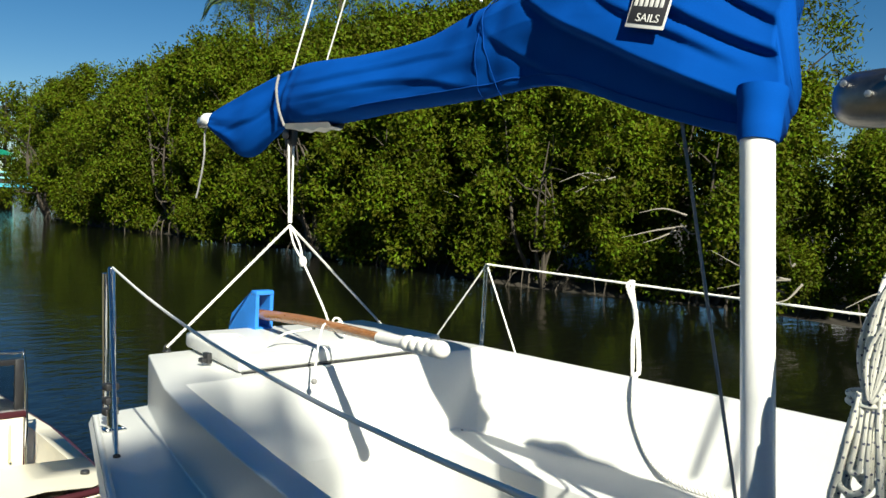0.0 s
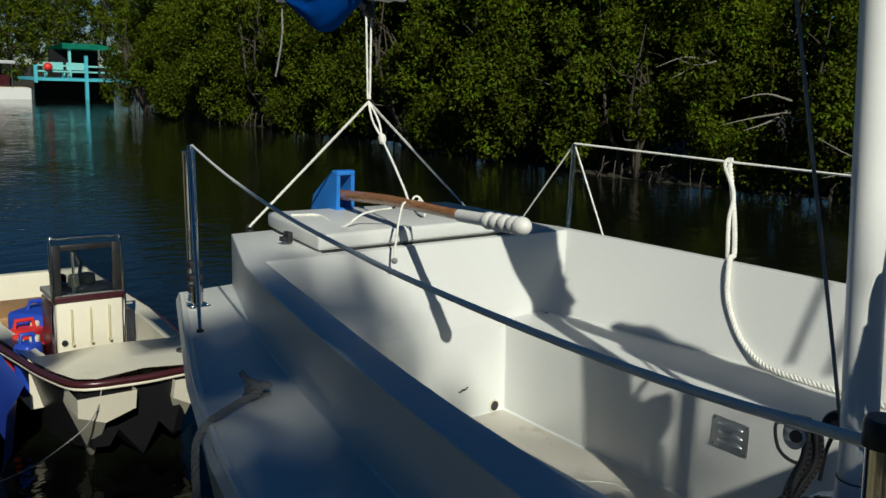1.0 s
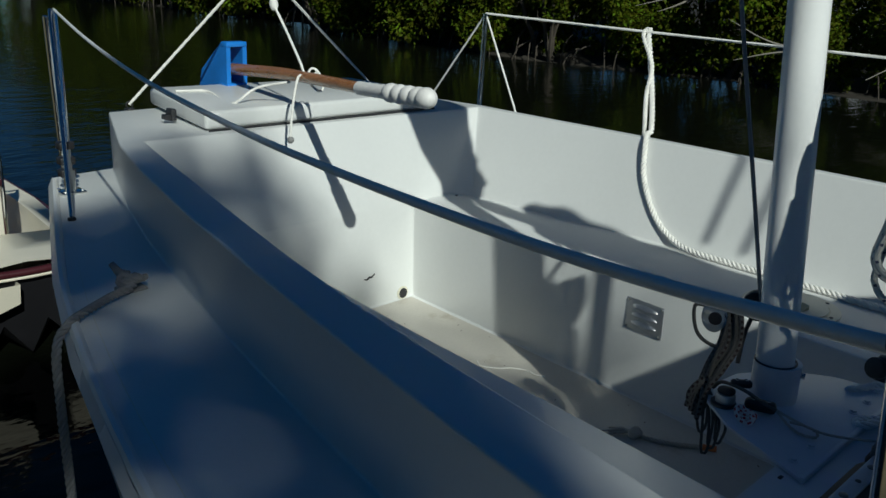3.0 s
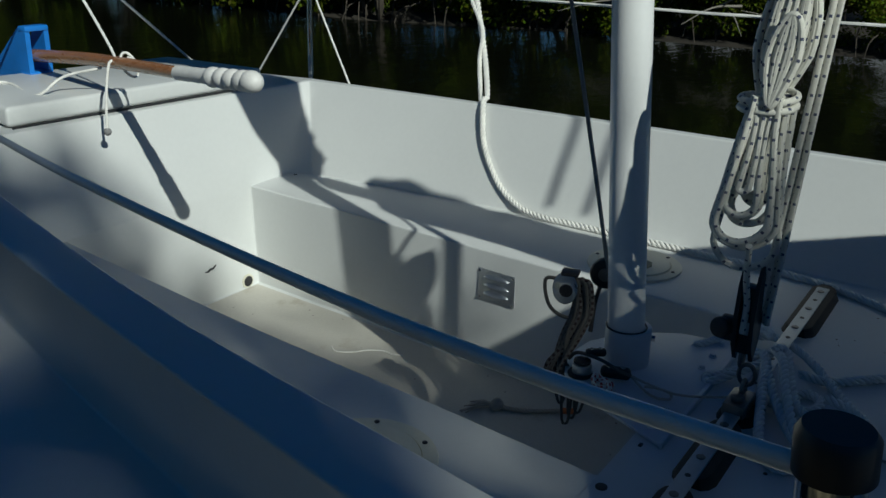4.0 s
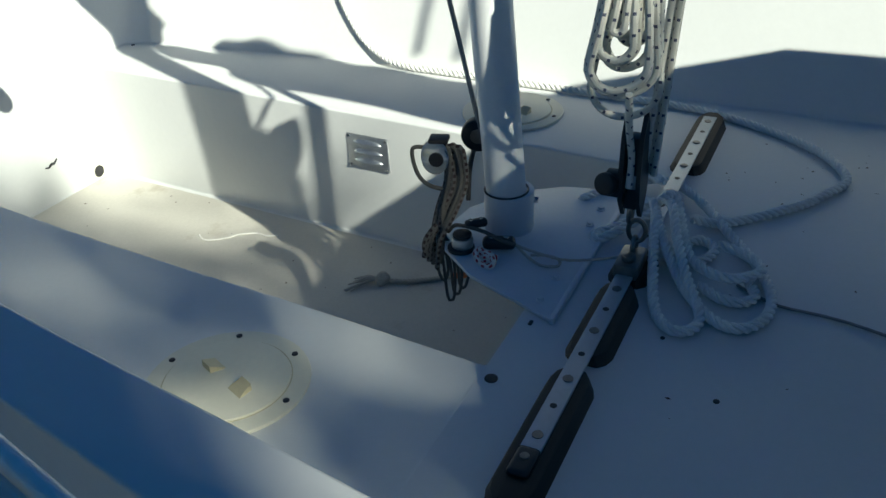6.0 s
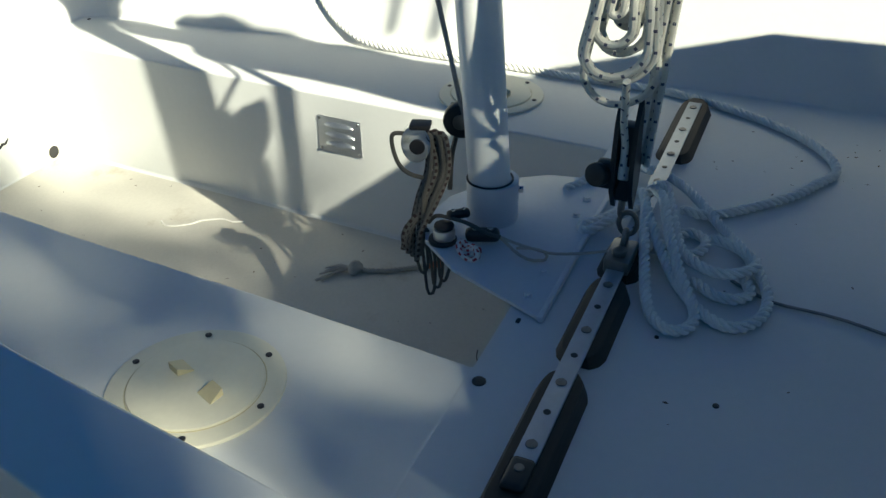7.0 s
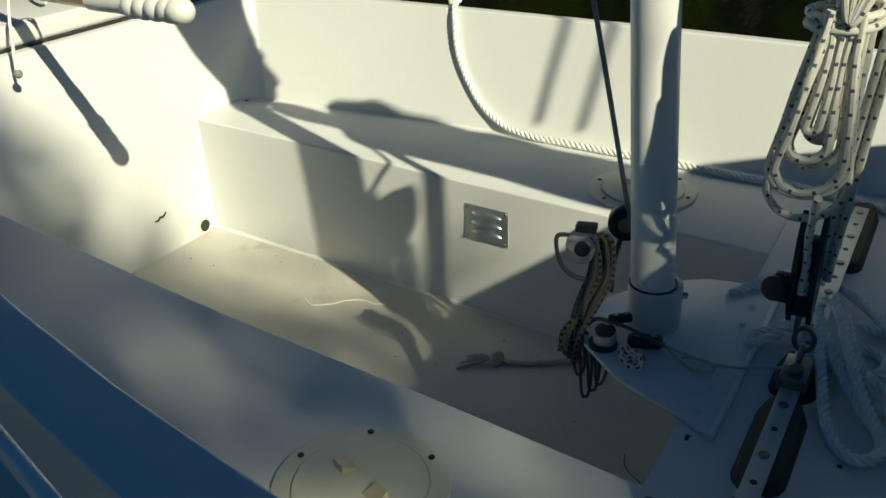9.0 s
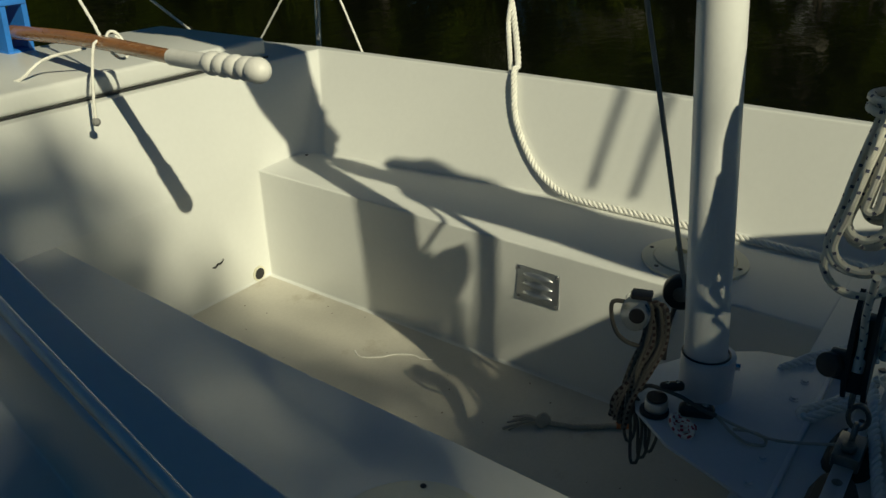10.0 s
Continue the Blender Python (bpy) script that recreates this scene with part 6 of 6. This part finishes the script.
def mangrove(seed, height, reach, clumps, per, label):
    rng = np.random.default_rng(seed)
    t = thing("mangrove_tree", (0, 0, 0), label, "tree", "mangroves on the bank")
    # stems and arching prop roots
    bm = B()
    tips = []
    for k in range(4):
        a = rng.uniform(0, 6.28)
        b0 = Vector((0.5 * math.cos(a), 0.9 * math.sin(a) * 1.0, -0.3))
        e = Vector((reach * 0.6 * math.cos(a + 0.4), reach * 0.8 * math.sin(a + 0.4), height * rng.uniform(0.42, 0.72)))
        mid = b0.lerp(e, 0.5) + Vector(rng.normal(size=3) * 0.25)
        tube(bm, smooth_path([b0, b0.lerp(mid, 0.5) + Vector(rng.normal(size=3) * 0.08), mid, e], 0.35), lambda s: 0.06 * (1 - s) + 0.012, 6)
        tips.append((mid, e))
        for j in range(3):
            s0 = mid.lerp(e, rng.uniform(0, 0.7))
            q = s0 + Vector((rng.normal() * 0.7, rng.normal() * 0.9, rng.uniform(0.1, 0.9)))
            tube(bm, smooth_path([s0, s0.lerp(q, 0.5) + Vector(rng.normal(size=3) * 0.1), q], 0.3), lambda s: 0.022 * (1 - s) + 0.006, 5)
    part("trunk", bm, BARK, t, local=True)
    for k in range(9):
        bm = B()
        a = rng.uniform(1.6, 4.7)
        s0 = Vector((-0.3 + 0.3 * math.cos(a), rng.uniform(-reach, reach) * 0.7, rng.uniform(0.3, 0.8)))
        e = s0 + Vector((rng.uniform(-0.6, -0.1), rng.normal() * 0.25, 0))
        e.z = -0.35
        tube(bm, smooth_path([s0, s0.lerp(e, 0.45) + Vector((-0.15, 0, 0.22)), e], 0.2), lambda s: 0.02 - 0.007 * s, 5)
        part("prop_root", bm, BARK, t, local=True)
    # crown: lumps on the face and top of the thicket, to the water's edge
    cs, rs = [], []
    while len(cs) < clumps:
        y = rng.uniform(-reach, reach)
        z = (0.02 + 0.98 * rng.uniform(0.0, 1.0) ** 0.85) * height
        bulge = (1 - (z / height) ** 2.5) ** 0.5
        x = -1.25 * bulge * (0.6 + 0.4 * min(1, z / (0.28 * height) + 0.25)) + rng.uniform(-0.25, 1.4) + 0.35 * math.sin(y * 1.9 + seed) + 0.3 * math.sin(z * 2.2 + y + seed)
        top = height * (0.80 + 0.16 * math.sin(y * 1.3 + seed) + 0.06 * math.sin(y * 4 + 2 * seed))
        if z > top or noise.noise((x * 0.7 + seed, y * 0.8, z * 0.9)) < 0.0:
            continue
        cs.append((x, y, z + 0.15)), rs.append(rng.uniform(0.22, 0.52))
    me = leaf_cloud(rng, np.array(cs), np.array(rs), per, 0.118, 0.056)
    me.name = "crown"
    me.materials.append(LEAF)
    crown = new("crown", me)
    crown.parent = t
    return t


kinds = [mangrove(3, 5.6, 2.5, 420, 112, "dense green mangrove tree rooted at the water's edge"),
         mangrove(8, 6.3, 2.6, 440, 112, "dense green mangrove tree rooted at the water's edge"),
         mangrove(15, 5.0, 2.5, 400, 112, "low spreading green mangrove at the water's edge")]
random.seed(21)
placed = set()


def put_tree(i, x, y, z, s, turn):
    m = Matrix.Translation((x, y, z)) @ Matrix.Rotation(radians(turn), 4, 'Z')
    if i not in placed:
        placed.add(i)
        kinds[i].matrix_basis = m @ Matrix.Diagonal((s, s, s, 1))
        return
    o = copy_thing(kinds[i], m)
    o.scale = (s, s, s)


y, k = -9.0, 0
while y < 62:
    edge = bank_edge(y)
    sc = random.uniform(0.86, 1.08) * (1.0 if y < 14 else 1.18)
    if y < 7.0:
        sc *= 0.70
    put_tree(k % 3, edge + 1.0, y, WATER_Z, sc, random.uniform(-16, 16))
    put_tree((k + 1) % 3, edge + 4.4, y + 1.4, WATER_Z + 0.4, sc * (1.0 if y < 12 else 1.15) * random.uniform(0.95, 1.12), random.uniform(-16, 16))
    y += 3.0 if y < 30 else 3.9
    k += 1

# thicket on the near bank, behind the boat; unseen, added for dark reflections
for k in range(7):
    put_tree(k % 3, -8.6 - 0.7 * (k % 2), -15.5 + 3.5 * k, -0.62, 0.72 + 0.06 * (k % 3), 180 + random.uniform(-16, 16))
for k in range(5):
    put_tree((k + 1) % 3, -5.5 + 4.2 * k, -19.0 - 0.8 * (k % 2), -0.62 if k < 1 else WATER_Z, 0.75, 90 + random.uniform(-16, 16))

# bleached dead boughs among the mangroves
random.seed(9)
for i, (yy, zz) in enumerate(((8.5, 0.6), (10.5, 1.6), (6.2, -0.2), (13.5, 0.9), (4.4, -0.4), (3.0, -0.3))):
    db = thing("dead_bough", (14.6, yy, zz), "bleached bare bough sticking out over the water", "branch", "dead boughs")
    bm = B()
    for j in range(4):
        p0 = Vector((15.0, yy + random.uniform(-0.3, 0.3), zz + random.uniform(-0.2, 0.2)))
        p2 = p0 + Vector((random.uniform(-1.1, -0.5), random.uniform(-1.2, 1.2), random.uniform(-0.3, 0.5)))
        tube(bm, smooth_path([p0, p0.lerp(p2, 0.5) + Vector((0, 0, random.uniform(-0.15, 0.2))), p2], 0.12), lambda s: 0.022 * (1 - s) + 0.005, 6)
    part("bough", bm, DEAD_WOOD, db)


# taller trees of the background
def tall_tree(at, height, spread, seed, mat, label, length=0.16, width=0.05, clumps=150, per=60, kind_name="broadleaf_tree", bare=0.35, lump=1.0):
    rng = np.random.default_rng(seed)
    t = thing(kind_name, at, label, "tree")
    bm = B()
    top = Vector((0, 0, height * 0.85))
    tube(bm, smooth_path([(0, 0, -0.4), (0.1, 0.05, height * 0.35), top], 0.5), lambda s: 0.16 * (1 - s) + 0.03, 8)
    cs, rs = [], []
    for k in range(clumps):
        z = height * (bare + (1 - bare) * rng.uniform() ** 0.8)
        rad = spread * math.sqrt(max(0.03, 1 - ((z / height - (0.5 + bare / 2)) / (0.55 - bare / 2)) ** 2)) * rng.uniform(0.25, 1) ** 0.6
        a = rng.uniform(0, 6.28)
        cs.append((rad * math.cos(a), rad * math.sin(a), z)), rs.append(rng.uniform(0.3, 0.6) * lump * spread / 2.4)
        if k % max(9, clumps // 50) == 0:
            tube(bm, smooth_path([(0, 0, z * 0.6), (rad * 0.5 * math.cos(a), rad * 0.5 * math.sin(a), z * 0.85), cs[-1]], 0.4), lambda s: 0.05 * (1 - s) + 0.01, 5)
    part("trunk", bm, BARK, t, local=True)
    me = leaf_cloud(rng, np.array(cs), np.array(rs), per, length, width)
    me.materials.append(mat)
    o = new("crown", me)
    o.parent = t
    return t


tall_tree((20.5, 32.0, -0.6), 9.8, 2.6, 31, LEAF, "tall dark broadleaf tree above the mangroves")
tall_tree((20.5, 27.0, -0.6), 9.2, 2.6, 33, LEAF, "tall dark broadleaf tree above the mangroves")
tall_tree((20.0, 9.5, -0.6), 7.8, 2.4, 35, LEAF, "tall broadleaf tree above the mangroves")
for i, (x, y, h) in enumerate(((2.0, 84, 9), (7.5, 88, 8), (13, 82, 8.5), (-4.0, 86, 8), (18, 90, 9), (26, 84, 10), (-10, 90, 9), (10, 96, 11), (0, 98, 11), (34, 92, 10))):
    tall_tree((x + 18, y + 4, -0.5), h, 3.0, 50 + i, LEAF_FAR, "hazy grey-green tree on the far shore", 0.4, 0.14, 110, 36, bare=0.1)

for i, (x, h) in enumerate(((13.0, 6.0), (16.2, 6.6), (19.6, 7.4), (23.0, 8.0))):
    tall_tree((x, 68.0 + 1.5 * (i % 2), -0.5), h, 2.6, 90 + i, LEAF, "dark leafy tree behind the landing stage", 0.3, 0.12, 120, 40, bare=0.06)


def palm(at, height, seed):
    rng = np.random.default_rng(seed)
    t = thing("palm_tree", at, "palm with drooping fronds above the mangroves", "palm")
    bm = B()
    tube(bm, smooth_path([(0, 0, -0.4), (0.15, 0, height * 0.5), (0.05, 0.1, height)], 0.4), lambda s: 0.15 - 0.04 * s, 9)
    part("trunk", bm, BARK, t, local=True)
    for k in range(20):
        a = 2 * math.pi * k / 20 + rng.uniform(-0.15, 0.15)
        lift = rng.uniform(-0.5, 1.1)
        d = Vector((math.cos(a), math.sin(a), 0))
        o = Vector((0.05, 0.1, height))
        spine = smooth_path([o, o + d * 0.8 + Vector((0, 0, 0.5 * lift)), o + d * 1.7 + Vector((0, 0, 0.35 * lift - 0.4)), o + d * 2.2 + Vector((0, 0, 0.2 * lift - 1.2))], 0.09)
        bm = B()
        for j in range(2, len(spine)):
            p = spine[j]
            s = j / len(spine)
            side = Vector((-d.y, d.x, 0))
            ln = 0.55 * math.sin(math.pi * (0.12 + 0.85 * s))
            for sg in (-1, 1):
                tip = p + side * sg * ln * 0.8 + d * ln * 0.45 + Vector((0, 0, -0.45 * ln))
                w_ = d * 0.02
                bm.faces.new([bm.verts.new(q) for q in (p - w_, p + w_, p.lerp(tip, 0.6) + w_, tip, p.lerp(tip, 0.6) - w_)])
        part("frond", bm, LEAF_PALM, t, local=True)


palm((21.0, 34.0, -0.6), 9.8, 3)
palm((22.0, 29.0, -0.6), 10.2, 4)

# unseen tree added on the near bank; its crown shades and dapples the deck
tall_tree((-7.26, -12.22, -0.6), 11.3, 2.1, 65, LEAF, "unseen leafy tree set on the near bank to dapple the deck", 0.17, 0.085, 330, 48, bare=0.5, lump=0.8)

# house behind the mangroves
hs_ = thing("house", (29.0, 4.0, -0.6), "pale house with a dark roof beyond the mangroves", "house")
bm = B()
box(bm, (26.5, -2.0, -0.9), (33, 10.0, 2.6))
part("wall", bm, PALE_WALL, hs_, smooth=False)
bm = B()
box(bm, (26.0, -2.4, 2.6), (33.4, 10.4, 2.78), 0.03)
part("roof", bm, PALE_WALL, hs_, smooth=False)

# ---------------------------------------------------------------- far landing stage
FY = 57.0
pier = thing("landing_stage", (12.0, FY, 0.0), "turquoise painted timber landing stage with benches and rails", "pier")
bm = B()
box(bm, (9.3, FY, 0.33), (15.2, FY + 3.5, 0.5))
part("platform", bm, TEAL, pier)
# Dark sheet in place of the shade below the platform.
bm = B()
box(bm, (10.2, FY + 3.2, -1.6), (15.2, FY + 3.4, 0.33))
part("piling_wall", bm, HULL_AND_SHADE, pier, "dark sheet standing in for the shade under the platform")
for x in (9.4, 12.4, 15.0):
    bm = B()
    box(bm, (x - 0.09, FY - 0.1, -1.4 if x == 12.4 else 0.2), (x + 0.09, FY + 0.1, 1.9 if x == 12.4 else 1.25))
    part("post", bm, TEAL, pier)
for x0, x1 in ((9.5, 13.1), (13.3, 15.0)):
    for z in (0.85, 1.2):
        bm = B()
        box(bm, (x0, FY - 0.04, z), (x1, FY + 0.04, z + 0.10))
        part("rail", bm, TEAL_PALE, pier)
for x0 in (10.2, 11.6):
    be = thing("bench", (x0, FY + 0.8, 0.5), "pale turquoise slatted bench on the landing stage", "bench", "landing stage benches")
    bm = B()
    box(bm, (0, 0, 0.35), (1.2, 0.5, 0.42))
    part("seat", bm, TEAL_PALE, be, local=True)
    bm = B()
    box(bm, (0, 0.45, 0.5), (1.2, 0.52, 0.95))
    part("backrest", bm, TEAL_PALE, be, local=True)
    for dx in (0.05, 1.1):
        bm = B()
        box(bm, (dx, 0.05, 0), (dx + 0.08, 0.5, 0.36))
        part("leg", bm, TEAL_PALE, be, local=True)
bl = thing("float_ball", (10.7, FY + 0.2, 0.9), "round red float hung on the landing stage", "float")
bm = B()
bmesh.ops.create_uvsphere(bm, u_segments=16, v_segments=10, radius=0.27, matrix=Matrix.Translation((10.1, FY - 0.1, 1.15)))
part("ball", bm, RED, bl)
hut = thing("shelter", (13.0, FY + 5, 0.3), "open shelter with a green roof behind the landing stage", "shelter")
bm = B()
grid_mesh(bm, [[(12.0, FY + 3.2, 2.35), (15.6, FY + 3.2, 2.35)], [(12.6, FY + 5.2, 2.75), (15.2, FY + 5.2, 2.75)], [(12.0, FY + 7.2, 2.35), (15.6, FY + 7.2, 2.35)]])
bmesh.ops.solidify(bm, geom=bm.faces, thickness=0.1)
part("roof", bm, GREEN_ROOF, hut, smooth=False)
# Dark sheet at the back stands in for the shade under the roof.
bm = B()
box(bm, (12.2, FY + 6.6, -0.3), (15.4, FY + 6.9, 2.33))
part("wall", bm, HULL_AND_SHADE, hut)
for x in (12.5, 15.3):
    bm = B()
    box(bm, (x - 0.08, FY + 3.4, -0.3), (x + 0.08, FY + 3.56, 2.34))
    part("post", bm, TEAL_PALE, hut)
tb = thing("tour_boat", (6.5, FY + 0.5, WATER_Z), "pale moored boat with an awning by the landing stage", "boat")
bm = B()
grid_mesh(bm, [[(x, FY - 0.9 * w_, z) for x, z in ((3.0, 0.35), (3.2, WATER_Z - 0.05))] for w_ in (0, )] + [[(9.0, FY - 0.4, 0.15), (9.0, FY - 0.4, WATER_Z - 0.05)], [(9.0, FY + 1.6, 0.15), (9.0, FY + 1.6, WATER_Z - 0.05)], [(3.0, FY + 1.2, 0.35), (3.2, FY + 1.2, WATER_Z - 0.05)]])
part("hull", bm, HULL_PAINT, tb)
bm = B()
box(bm, (3.4, FY - 0.3, 0.1), (8.9, FY + 1.4, 0.2))
part("deck", bm, SKIFF_WHITE, tb)
bm = B()
box(bm, (3.6, FY - 0.4, 1.55), (8.2, FY + 1.5, 1.75), 0.05)
part("awning", bm, PALE_WALL, tb, "white awning")
for x in (3.8, 5.9, 8.0):
    bm = B()
    tube(bm, [(x, FY - 0.3, 0.15), (x, FY - 0.3, 1.6)], 0.04, 8)
    part("awning_post", bm, STEEL, tb)
bm = B()
box(bm, (4.5, FY + 0.2, 0.2), (8.0, FY + 1.0, 0.9), 0.05)
part("seat_box", bm, MAROON, tb, "dark red seating")
cb = thing("moored_boat", (5.0, FY + 6, -0.4), "white and yellow-green boats beyond the landing stage", "boat")
bm = B()
box(bm, (4.0, FY + 4, -0.3), (7.6, FY + 6, 1.0), 0.2)
part("hull", bm, PALE_WALL, cb)

for o in scene.objects:
    if o.parent is None and o.name.split(".")[0] in ("landing_stage", "bench", "float_ball", "shelter", "tour_boat", "moored_boat"):
        o.location += Vector((5.1, 0, -0.65 if o.name.split(".")[0] in ("tour_boat", "moored_boat") else -0.35))
